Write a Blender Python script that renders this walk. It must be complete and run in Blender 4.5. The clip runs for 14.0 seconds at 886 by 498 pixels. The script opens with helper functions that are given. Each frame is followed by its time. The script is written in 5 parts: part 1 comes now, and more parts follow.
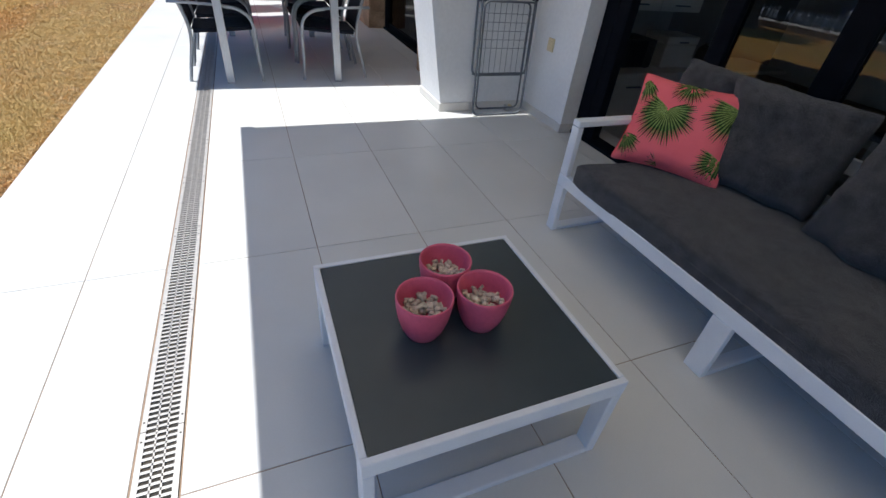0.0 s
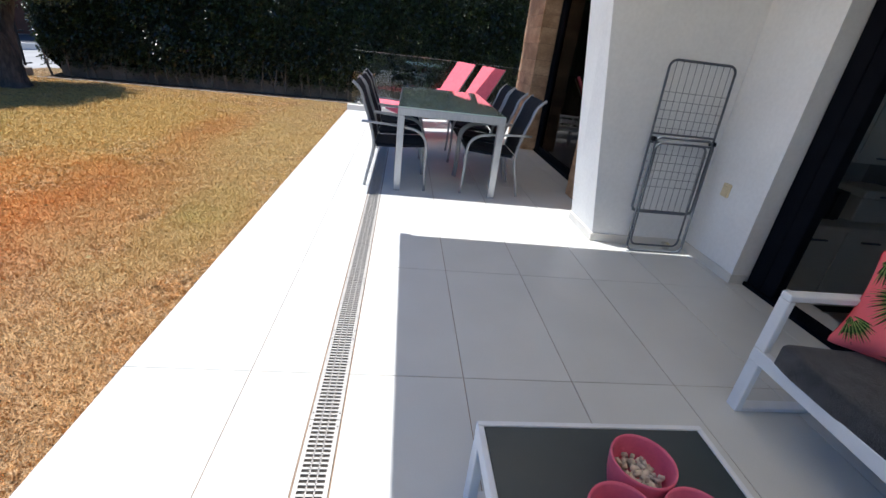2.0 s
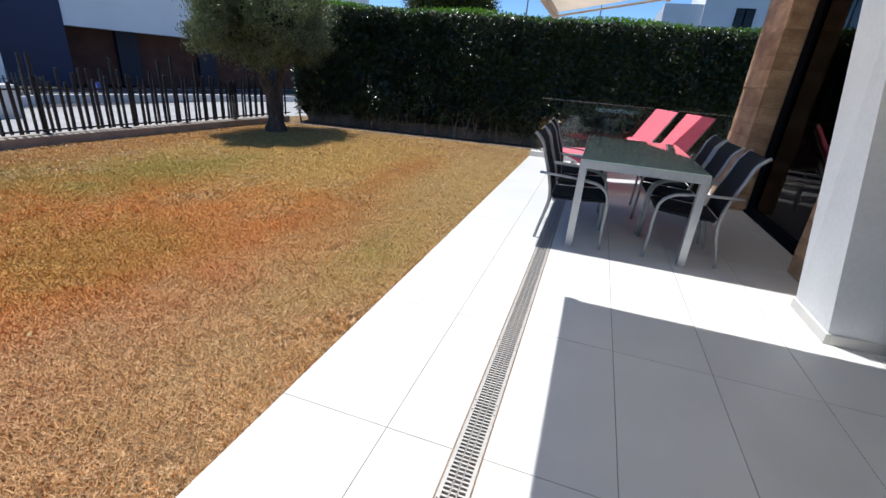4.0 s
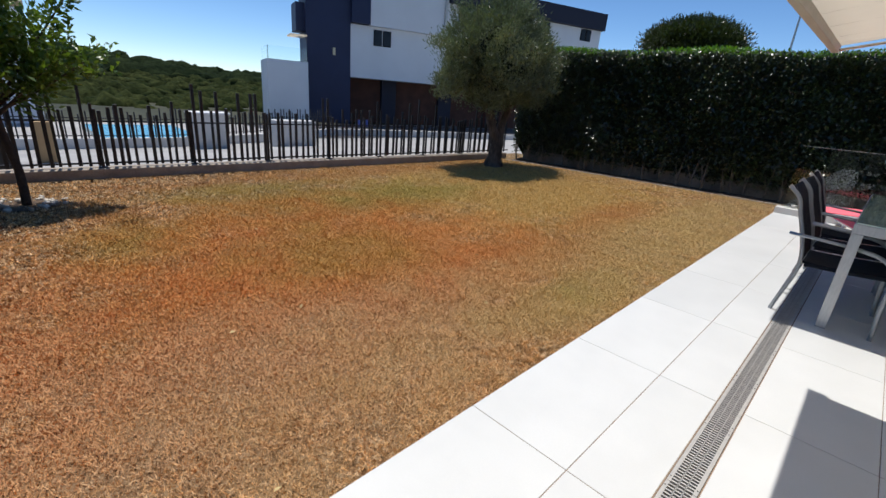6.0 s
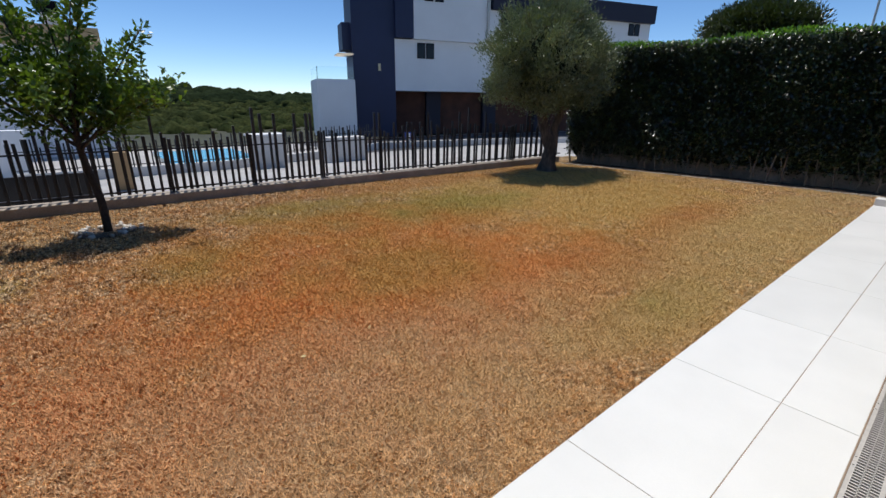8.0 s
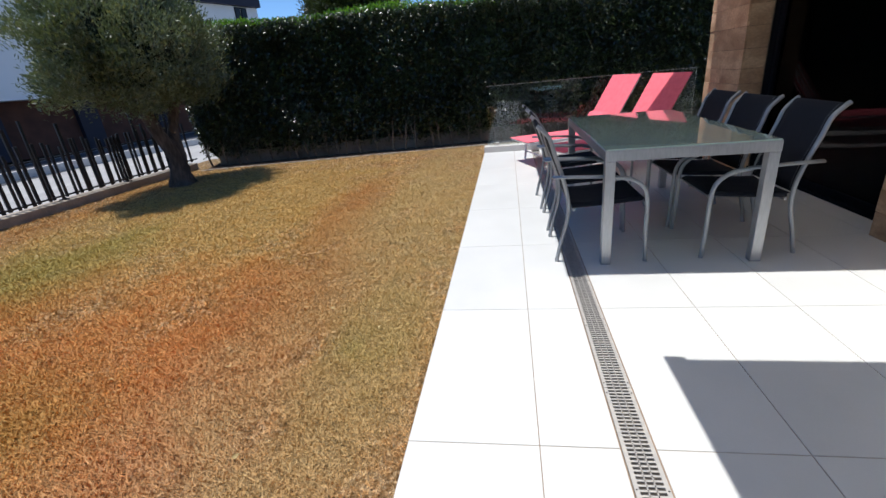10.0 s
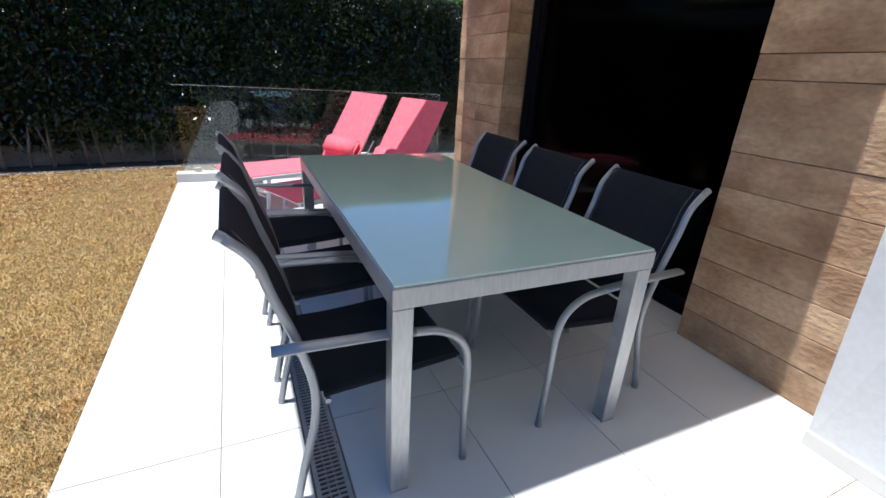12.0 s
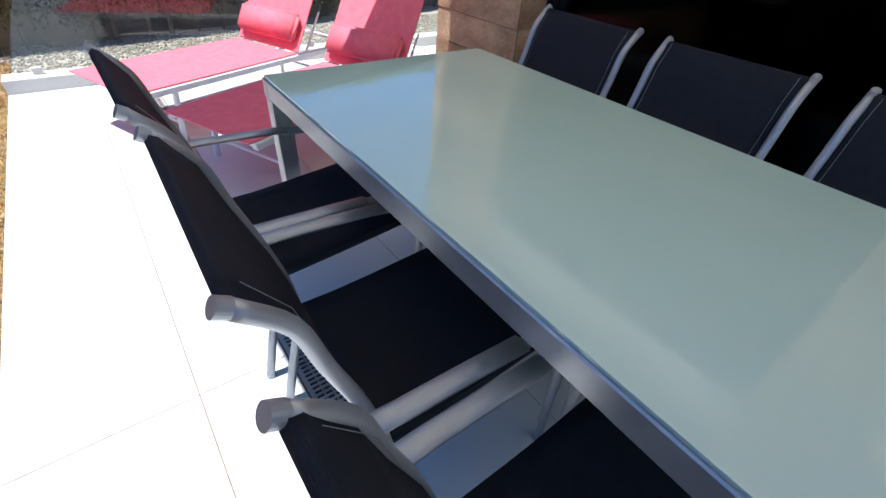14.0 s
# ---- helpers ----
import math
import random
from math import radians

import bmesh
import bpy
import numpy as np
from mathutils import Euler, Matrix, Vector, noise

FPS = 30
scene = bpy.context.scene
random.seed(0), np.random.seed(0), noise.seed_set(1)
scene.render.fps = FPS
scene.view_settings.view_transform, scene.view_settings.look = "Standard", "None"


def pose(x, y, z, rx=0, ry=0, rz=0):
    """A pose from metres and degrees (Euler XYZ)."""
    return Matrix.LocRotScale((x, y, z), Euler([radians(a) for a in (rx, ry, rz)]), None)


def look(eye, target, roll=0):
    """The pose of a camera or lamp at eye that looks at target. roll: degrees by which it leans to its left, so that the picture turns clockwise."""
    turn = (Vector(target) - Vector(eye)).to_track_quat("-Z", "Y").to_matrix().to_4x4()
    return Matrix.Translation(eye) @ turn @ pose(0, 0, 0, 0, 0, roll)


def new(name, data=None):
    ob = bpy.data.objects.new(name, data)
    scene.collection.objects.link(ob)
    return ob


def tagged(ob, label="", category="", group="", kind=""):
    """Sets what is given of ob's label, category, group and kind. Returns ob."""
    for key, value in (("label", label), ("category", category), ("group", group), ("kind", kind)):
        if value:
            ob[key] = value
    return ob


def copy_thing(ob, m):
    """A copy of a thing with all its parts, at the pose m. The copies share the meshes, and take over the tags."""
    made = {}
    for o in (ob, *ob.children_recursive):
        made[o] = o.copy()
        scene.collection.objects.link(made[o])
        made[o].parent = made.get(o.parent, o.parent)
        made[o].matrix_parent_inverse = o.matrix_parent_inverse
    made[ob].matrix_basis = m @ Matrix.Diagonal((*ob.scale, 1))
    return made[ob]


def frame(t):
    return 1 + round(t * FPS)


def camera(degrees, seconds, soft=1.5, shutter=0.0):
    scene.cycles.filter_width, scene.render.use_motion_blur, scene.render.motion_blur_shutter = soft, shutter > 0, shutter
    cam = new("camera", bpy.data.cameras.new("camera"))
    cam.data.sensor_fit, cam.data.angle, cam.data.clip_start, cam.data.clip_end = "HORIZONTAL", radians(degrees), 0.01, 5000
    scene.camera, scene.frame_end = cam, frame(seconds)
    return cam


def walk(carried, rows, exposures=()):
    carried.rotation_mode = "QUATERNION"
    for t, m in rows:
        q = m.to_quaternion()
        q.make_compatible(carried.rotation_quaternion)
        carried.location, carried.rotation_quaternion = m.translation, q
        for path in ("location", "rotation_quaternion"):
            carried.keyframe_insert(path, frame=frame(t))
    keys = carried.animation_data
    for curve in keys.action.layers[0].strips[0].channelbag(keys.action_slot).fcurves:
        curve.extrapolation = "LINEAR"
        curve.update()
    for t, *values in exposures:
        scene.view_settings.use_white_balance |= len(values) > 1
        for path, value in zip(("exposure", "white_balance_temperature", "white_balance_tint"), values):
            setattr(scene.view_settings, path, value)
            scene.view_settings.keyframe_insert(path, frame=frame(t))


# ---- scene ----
cam = camera(90.8, 14.0)
PATH = [
    (0, (-0.139, -1.624, 1.179), (0.537, -0.156, 0.001), 6.0),
    (0.5, (-0.172, -1.589, 1.193), (0.427, -0.02, 0.106), 8.0),
    (1, (-0.217, -1.544, 1.199), (0.274, 0.107, 0.182), 8.8),
    (1.5, (-0.275, -1.489, 1.226), (0.067, 0.244, 0.287), 8.3),
    (2, (-0.328, -1.409, 1.249), (-0.102, 0.391, 0.406), 6.9),
    (2.2, (-0.348, -1.379, 1.252), (-0.166, 0.441, 0.443), 5.5),
    (4.5, (-0.316, -1.191, 1.294), (-1.076, 0.509, 0.564), 5.5),
    (5, (-0.32, -1.214, 1.278), (-1.269, 0.405, 0.587), 5.4),
    (5.5, (-0.328, -1.242, 1.27), (-1.46, 0.264, 0.599), 5.2),
    (6, (-0.342, -1.303, 1.299), (-1.648, 0.058, 0.637), 4.6),
    (6.5, (-0.362, -1.333, 1.294), (-1.794, -0.099, 0.642), 4.4),
    (7, (-0.378, -1.35, 1.299), (-1.895, -0.217, 0.657), 4.2),
    (7.2, (-0.382, -1.354, 1.302), (-1.929, -0.258, 0.664), 4.1),
    (9.5, (-0.946, -0.665, 1.221), (-1.723, 1.034, 0.508), -9.2),
    (10, (-0.924, -0.24, 1.236), (-1.241, 1.591, 0.498), -5.6),
    (10.5, (-0.879, 0.27, 1.276), (-0.798, 2.112, 0.502), -3.5),
    (11, (-0.797, 0.703, 1.265), (-0.396, 2.501, 0.485), -1.8),
    (11.5, (-0.728, 1.109, 1.27), (-0.126, 2.856, 0.504), 1.1),
    (12, (-0.69, 1.502, 1.253), (0.114, 3.176, 0.511), 3.4),
    (12.5, (-0.67, 1.865, 1.221), (0.185, 3.452, 0.354), 3.9),
    (13, (-0.702, 2.214, 1.217), (0.127, 3.711, 0.181), 5.3),
    (13.5, (-0.766, 2.526, 1.223), (0.089, 3.914, 0.065), 5.5),
    (14, (-0.778, 2.784, 1.225), (0.219, 3.996, -0.014), 4.7),
]
EXPOSURES = [(0, 0.80, 6150), (2.2, 0.94, 6200), (4.5, 0.60, 6300), (5.5, 0.42, 6450), (7, 0.34, 6550), (9.5, 0.46, 6350), (11, 0.76, 6200), (12.5, 1.02, 6100), (14, 1.22, 6050)]
walk(cam, [(t, look(eye, target, roll)) for t, eye, target, roll in PATH], [(t, e, k, 10) for t, e, k in EXPOSURES])

# ---- light ----
SUN_DOWN = Vector((0.26, -0.05, -1.0))
SUN_EL = math.atan(1 / math.hypot(0.26, 0.05))
world = bpy.data.worlds.new("sky_world")
scene.world = world
world.use_nodes = True
wn = world.node_tree.nodes
wl = world.node_tree.links
sky = wn.new("ShaderNodeTexSky")
sky.sky_type = "NISHITA"
sky.sun_disc = False
sky.sun_elevation = SUN_EL
sky.sun_rotation = math.atan2(-0.26, 0.05)
sky.altitude = 20
sky.air_density = 0.62
sky.dust_density = 0.0
sky.ozone_density = 3.0
wn["Background"].inputs["Strength"].default_value = 0.112
deeper = wn.new("ShaderNodeHueSaturation")
deeper.inputs["Saturation"].default_value = 1.15
wl.new(sky.outputs[0], deeper.inputs["Color"])
wl.new(deeper.outputs[0], wn["Background"].inputs["Color"])
sun = new("sun", bpy.data.lights.new("sun", "SUN"))
sun.data.energy = 3.5
sun.data.angle = radians(0.53)
sun.data.color = (1.0, 0.97, 0.93)
sun.matrix_world = look((0, 0, 20), Vector((0, 0, 20)) + SUN_DOWN)


# ---- materials ----
def surface(name, a, b=None, scale=8.0, rough=0.6, rough2=None, metal=0.0, bump=0.0, bump_scale=60.0, fine=0.0,
            stretch=(1, 1, 1), jitter=0.0, island=False, coat=0.0, spec=0.5, coords="Object", detail=6.0, sheen=0.0):
    """A surface whose colour runs between a and b by noise, with a fine grain, relief and uneven gloss."""
    m = bpy.data.materials.new(name)
    m.use_nodes = True
    n, l = m.node_tree.nodes, m.node_tree.links
    p = n["Principled BSDF"]
    tc = n.new("ShaderNodeTexCoord")
    mp = n.new("ShaderNodeMapping")
    mp.inputs["Scale"].default_value = stretch
    if coords == "World":
        g = n.new("ShaderNodeNewGeometry")
        l.new(g.outputs["Position"], mp.inputs["Vector"])
    else:
        l.new(tc.outputs[coords], mp.inputs["Vector"])
    vec = mp.outputs[0]
    if jitter:
        oi = n.new("ShaderNodeObjectInfo")
        add = n.new("ShaderNodeVectorMath")
        add.operation = "MULTIPLY_ADD"
        add.inputs[1].default_value = (37, 37, 37)
        l.new(oi.outputs["Random"], add.inputs[0])
        l.new(vec, add.inputs[2])
        vec = add.outputs[0]
    n1 = n.new("ShaderNodeTexNoise")
    n1.inputs["Scale"].default_value = scale
    n1.inputs["Detail"].default_value = detail
    l.new(vec, n1.inputs["Vector"])
    ramp = n.new("ShaderNodeMapRange")
    ramp.inputs["From Min"].default_value = 0.32
    ramp.inputs["From Max"].default_value = 0.68
    l.new(n1.outputs["Fac"], ramp.inputs["Value"])
    mix = n.new("ShaderNodeMix")
    mix.data_type = "RGBA"
    mix.inputs["A"].default_value = (*a, 1)
    mix.inputs["B"].default_value = (*(b or a), 1)
    l.new(ramp.outputs[0], mix.inputs["Factor"])
    col = mix.outputs["Result"]
    n2 = n.new("ShaderNodeTexNoise")
    n2.inputs["Scale"].default_value = bump_scale
    n2.inputs["Detail"].default_value = 4
    l.new(vec, n2.inputs["Vector"])
    if fine or jitter or island:
        hsv = n.new("ShaderNodeHueSaturation")
        val = n.new("ShaderNodeMapRange")
        val.inputs["From Min"].default_value, val.inputs["From Max"].default_value = 0.3, 0.7
        val.inputs["To Min"].default_value, val.inputs["To Max"].default_value = 1 - fine, 1 + fine
        l.new(n2.outputs["Fac"], val.inputs["Value"])
        out = val.outputs[0]
        if jitter or island:
            src = n.new("ShaderNodeObjectInfo").outputs["Random"] if not island else n.new("ShaderNodeNewGeometry").outputs["Random Per Island"]
            r = n.new("ShaderNodeMapRange")
            r.inputs["To Min"].default_value, r.inputs["To Max"].default_value = 1 - jitter, 1 + jitter
            l.new(src, r.inputs["Value"])
            mul = n.new("ShaderNodeMath")
            mul.operation = "MULTIPLY"
            l.new(out, mul.inputs[0])
            l.new(r.outputs[0], mul.inputs[1])
            out = mul.outputs[0]
        l.new(out, hsv.inputs["Value"])
        l.new(col, hsv.inputs["Color"])
        col = hsv.outputs[0]
    l.new(col, p.inputs["Base Color"])
    rr = n.new("ShaderNodeMapRange")
    rr.inputs["To Min"].default_value, rr.inputs["To Max"].default_value = rough, rough2 if rough2 is not None else min(1, rough + 0.12)
    l.new(n1.outputs["Fac"], rr.inputs["Value"])
    l.new(rr.outputs[0], p.inputs["Roughness"])
    p.inputs["Metallic"].default_value = metal
    p.inputs["Specular IOR Level"].default_value = spec
    p.inputs["Coat Weight"].default_value = coat
    p.inputs["Coat Roughness"].default_value = 0.05
    p.inputs["Sheen Weight"].default_value = sheen
    if bump:
        bp = n.new("ShaderNodeBump")
        bp.inputs["Strength"].default_value = min(1, bump * 4)
        bp.inputs["Distance"].default_value = 0.02 * bump
        l.new(n2.outputs["Fac"], bp.inputs["Height"])
        l.new(bp.outputs[0], p.inputs["Normal"])
    return m


def glass(name, tint=(1, 1, 1), rough=0.0):
    m = surface(name, tint, tint, rough=rough, rough2=rough + 0.002)
    p = m.node_tree.nodes["Principled BSDF"]
    p.inputs["Transmission Weight"].default_value = 1.0
    p.inputs["IOR"].default_value = 1.45
    return m


def leafy(name, a, b, rough=0.35, trans=0.25, spec=0.5, jitter=0.35):
    m = surface(name, a, b, scale=1.6, rough=rough, jitter=jitter, island=True, spec=spec, coords="World")
    n, l = m.node_tree.nodes, m.node_tree.links
    p, out = n["Principled BSDF"], n["Material Output"]
    t = n.new("ShaderNodeBsdfTranslucent")
    t.inputs["Color"].default_value = (b[0] * 1.6, b[1] * 1.8, b[2] * 0.8, 1)
    mx = n.new("ShaderNodeMixShader")
    mx.inputs[0].default_value = trans
    l.new(p.outputs[0], mx.inputs[1])
    l.new(t.outputs[0], mx.inputs[2])
    l.new(mx.outputs[0], out.inputs[0])
    return m


def translucent_cloth(name, a, b, part_through=0.62, **k):
    """A thin cloth that lets part of the sun glow through."""
    m = surface(name, a, b, **k)
    n, l = m.node_tree.nodes, m.node_tree.links
    t = n.new("ShaderNodeBsdfTranslucent")
    t.inputs["Color"].default_value = (0.92, 0.86, 0.76, 1)
    mx = n.new("ShaderNodeMixShader")
    mx.inputs[0].default_value = part_through
    l.new(n["Principled BSDF"].outputs[0], mx.inputs[1])
    l.new(t.outputs[0], mx.inputs[2])
    l.new(mx.outputs[0], n["Material Output"].inputs[0])
    return m


def lawn_material(name, dark=1.0, island=False):
    """Dry mown lawn: ochre with rusty drifts and a few greener patches. Fine flecks paint in shade and glints; dark
    scales every colour.
    """
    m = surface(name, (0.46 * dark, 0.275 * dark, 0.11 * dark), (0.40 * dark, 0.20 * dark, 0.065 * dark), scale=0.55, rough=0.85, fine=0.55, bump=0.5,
                bump_scale=62, coords="World", jitter=0.75 if island else 0, island=island, spec=0.15)
    n, l = m.node_tree.nodes, m.node_tree.links
    p = n["Principled BSDF"]
    src = p.inputs["Base Color"].links[0].from_socket
    g = n.new("ShaderNodeNewGeometry")
    # scales 17 and up: flecks painted as shaded gaps and bright blade tips
    for scale, colour, lo, hi, off in ((0.9, (0.27, 0.215, 0.058), 0.56, 0.70, 3.0), (0.75, (0.37, 0.15, 0.042), 0.55, 0.72, 9.0), (5.0, (0.56, 0.355, 0.165), 0.56, 0.75, 1.0),
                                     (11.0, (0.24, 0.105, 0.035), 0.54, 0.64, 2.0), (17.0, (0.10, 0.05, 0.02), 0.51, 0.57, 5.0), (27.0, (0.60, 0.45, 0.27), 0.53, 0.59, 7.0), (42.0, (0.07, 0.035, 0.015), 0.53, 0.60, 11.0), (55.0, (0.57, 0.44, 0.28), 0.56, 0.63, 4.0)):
        ad = n.new("ShaderNodeVectorMath")
        ad.inputs[1].default_value = (off, off * 2, 0)
        l.new(g.outputs["Position"], ad.inputs[0])
        nz = n.new("ShaderNodeTexNoise")
        nz.inputs["Scale"].default_value = scale
        nz.inputs["Detail"].default_value = 5
        l.new(ad.outputs[0], nz.inputs["Vector"])
        mr = n.new("ShaderNodeMapRange")
        mr.inputs["From Min"].default_value, mr.inputs["From Max"].default_value = lo, hi
        mr.inputs["To Max"].default_value = 0.95 if scale > 10 else 0.8
        l.new(nz.outputs["Fac"], mr.inputs["Value"])
        mx = n.new("ShaderNodeMix")
        mx.data_type = "RGBA"
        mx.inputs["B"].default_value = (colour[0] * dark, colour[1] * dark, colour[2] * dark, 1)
        l.new(mr.outputs[0], mx.inputs["Factor"])
        l.new(src, mx.inputs["A"])
        src = mx.outputs["Result"]
    wob = n.new("ShaderNodeTexNoise")
    wob.inputs["Scale"].default_value = 2.2
    wob.inputs["Detail"].default_value = 5
    l.new(g.outputs["Position"], wob.inputs["Vector"])
    for centre, size, colour, most in LAWN_DRIFTS:
        sub = n.new("ShaderNodeVectorMath")
        sub.operation = "SUBTRACT"
        sub.inputs[1].default_value = (*centre, 0)
        l.new(g.outputs["Position"], sub.inputs[0])
        sc = n.new("ShaderNodeVectorMath")
        sc.operation = "MULTIPLY"
        sc.inputs[1].default_value = (1 / size[0], 1 / size[1], 0)
        l.new(sub.outputs[0], sc.inputs[0])
        ln = n.new("ShaderNodeVectorMath")
        ln.operation = "LENGTH"
        l.new(sc.outputs[0], ln.inputs[0])
        ad = n.new("ShaderNodeMath")
        ad.operation = "MULTIPLY_ADD"
        ad.inputs[1].default_value = 1.6
        l.new(wob.outputs["Fac"], ad.inputs[0])
        l.new(ln.outputs["Value"], ad.inputs[2])
        mr = n.new("ShaderNodeMapRange")
        mr.inputs["From Min"].default_value, mr.inputs["From Max"].default_value = 2.0, 1.2
        mr.inputs["To Max"].default_value = most
        l.new(ad.outputs[0], mr.inputs["Value"])
        mx = n.new("ShaderNodeMix")
        mx.data_type = "RGBA"
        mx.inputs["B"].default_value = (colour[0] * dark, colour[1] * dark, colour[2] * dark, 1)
        l.new(mr.outputs[0], mx.inputs["Factor"])
        l.new(src, mx.inputs["A"])
        src = mx.outputs["Result"]
    l.new(src, p.inputs["Base Color"])
    return m


RUST, GREENISH, STRAW = (0.355, 0.165, 0.056), (0.245, 0.215, 0.055), (0.53, 0.30, 0.12)
LAWN_DRIFTS = [((-3.0, -0.4), (1.1, 1.9), RUST, 0.6), ((-4.3, 4.3), (3.2, 4.0), (0.40, 0.272, 0.088), 0.75), ((-2.35, 1.9), (0.6, 1.7), RUST, 0.65), ((-2.65, 4.4), (0.4, 1.3), RUST, 0.6), ((-1.68, 1.45), (0.30, 0.85), GREENISH, 0.95),
               ((-4.9, 1.6), (0.8, 2.2), GREENISH, 0.8), ((-4.4, -0.6), (0.7, 0.6), GREENISH, 0.75), ((-3.6, 0.5), (2.4, 2.2), (0.43, 0.185, 0.058), 0.75), ((-3.4, 0.6), (0.9, 0.8), GREENISH, 0.35), ((-6.5, 3.0), (0.5, 3.5), RUST, 0.45), ((-2.0, -0.6), (0.9, 2.2), (0.40, 0.245, 0.13), 0.8), ((-5.9, 0.8), (0.5, 1.2), GREENISH, 0.5),
               ((-1.75, 4.2), (0.8, 5.0), (0.36, 0.265, 0.12), 0.7), ((-2.9, -2.0), (1.5, 1.0), (0.42, 0.215, 0.10), 0.7)]
M_TILE = surface("porcelain_tile", (0.60, 0.60, 0.575), (0.64, 0.64, 0.615), scale=3, rough=0.30, rough2=0.42, bump=0.02, bump_scale=180, fine=0.015, jitter=0.018, spec=0.45)
M_GROUT = surface("tile_joint", (0.24, 0.165, 0.11), (0.32, 0.235, 0.165), scale=12, rough=0.9, bump=0.1)
M_STUCCO = surface("white_stucco", (0.78, 0.78, 0.77), (0.84, 0.84, 0.83), scale=2.5, rough=0.8, bump=0.13, bump_scale=38, fine=0.03, coords="World")
M_SKIRT = surface("skirting_tile", (0.62, 0.60, 0.56), (0.67, 0.65, 0.61), scale=6, rough=0.4, bump=0.02)
M_STONE = surface("travertine", (0.30, 0.17, 0.092), (0.58, 0.40, 0.25), scale=3.2, rough=0.55, rough2=0.75, bump=0.28, bump_scale=34, fine=0.16, stretch=(1, 1.0, 1.7), jitter=0.15, detail=10)
M_STONEJ = surface("stone_joint", (0.12, 0.09, 0.065), (0.16, 0.12, 0.09), rough=0.9)
M_STEEL = surface("grate_steel", (0.58, 0.55, 0.50), (0.48, 0.46, 0.43), scale=30, rough=0.42, metal=0.45, bump=0.03, bump_scale=200)
M_CHANNEL = surface("channel_dirt", (0.03, 0.028, 0.025), (0.06, 0.05, 0.04), rough=0.9)
M_ALU = surface("brushed_aluminium", (0.42, 0.43, 0.44), (0.50, 0.51, 0.52), scale=18, rough=0.34, metal=0.7, bump=0.02, bump_scale=400, stretch=(6, 1, 1), fine=0.03)
M_TUBE = surface("grey_powder_coat", (0.30, 0.32, 0.34), (0.36, 0.38, 0.40), scale=10, rough=0.36, metal=0.55, bump=0.02, bump_scale=300)
M_SLING = surface("black_mesh_fabric", (0.0065, 0.008, 0.0135), (0.011, 0.0135, 0.0215), scale=40, rough=0.75, bump=0.12, bump_scale=700, fine=0.2, spec=0.25)
M_GLASSTOP = surface("frosted_table_glass", (0.585, 0.71, 0.63), (0.625, 0.74, 0.66), scale=2, rough=0.06, rough2=0.10, spec=0.5, coat=0.6)
_g = M_GLASSTOP.node_tree.nodes["Principled BSDF"]
_g.inputs["Coat Weight"].default_value, _g.inputs["Coat IOR"].default_value, _g.inputs["Coat Roughness"].default_value = 1.0, 1.7, 0.02
_g.inputs["Coat Tint"].default_value = (0.90, 0.97, 0.94, 1)
M_WHITEMETAL = surface("white_powder_coat", (0.72, 0.74, 0.77), (0.78, 0.80, 0.82), scale=9, rough=0.35, bump=0.02, bump_scale=250, fine=0.02)
M_GREYTOP = surface("grey_glass_top", (0.040, 0.053, 0.060), (0.050, 0.064, 0.070), scale=5, rough=0.28, rough2=0.38, spec=0.4)
M_CHARCOAL = surface("charcoal_canvas", (0.038, 0.038, 0.042), (0.072, 0.071, 0.076), scale=22, rough=0.95, bump=0.34, bump_scale=300, fine=0.42, spec=0.15, sheen=0.2)
M_PINK = surface("pink_cotton", (0.84, 0.15, 0.175), (0.90, 0.18, 0.205), scale=8, rough=0.9, bump=0.08, bump_scale=500, fine=0.05, spec=0.2)
M_PALM = surface("palm_print", (0.15, 0.21, 0.045), (0.27, 0.34, 0.11), scale=90, rough=0.9, fine=0.2, spec=0.2)
M_PALMDARK = surface("palm_print_dark", (0.020, 0.038, 0.012), (0.045, 0.075, 0.022), scale=90, rough=0.9, fine=0.2, spec=0.2)
M_PINKSLING = surface("pink_mesh_fabric", (0.78, 0.145, 0.185), (0.85, 0.18, 0.22), scale=20, rough=0.8, bump=0.06, bump_scale=600, fine=0.06, spec=0.25)
M_POT = surface("pink_glazed_pot", (0.63, 0.10, 0.175), (0.71, 0.135, 0.21), scale=14, rough=0.5, bump=0.03, bump_scale=120, fine=0.05)
M_PEBBLE = surface("white_pebble", (0.50, 0.44, 0.36), (0.68, 0.62, 0.54), scale=30, rough=0.75, bump=0.1, bump_scale=150, jitter=0.2, island=True)
M_BLACKFRAME = surface("anthracite_frame", (0.004, 0.0045, 0.007), (0.007, 0.0075, 0.011), scale=12, rough=0.75, bump=0.02, spec=0.05)
M_DOORGLASS = glass("tinted_door_glass", (0.03, 0.033, 0.035))
M_DOORGLASS.node_tree.nodes["Principled BSDF"].inputs["IOR"].default_value = 1.14
M_DOORGLASS2 = glass("door_glass", (0.45, 0.48, 0.48))
M_DOORGLASS2.node_tree.nodes["Principled BSDF"].inputs["IOR"].default_value = 1.9
M_RAILGLASS = glass("rail_glass", (0.90, 0.955, 0.93))
# indoor gloom put into the colour of ceiling and kitchen wall
M_ROOM = surface("room_shade_tone", (0.20, 0.19, 0.175), (0.24, 0.225, 0.21), scale=1, rough=0.8)
M_ROOMDARK = surface("dark_furniture", (0.012, 0.012, 0.014), (0.02, 0.02, 0.022), scale=3, rough=0.5)
M_CABINET = surface("cream_lacquer", (0.60, 0.585, 0.53), (0.64, 0.625, 0.57), scale=3, rough=0.25)
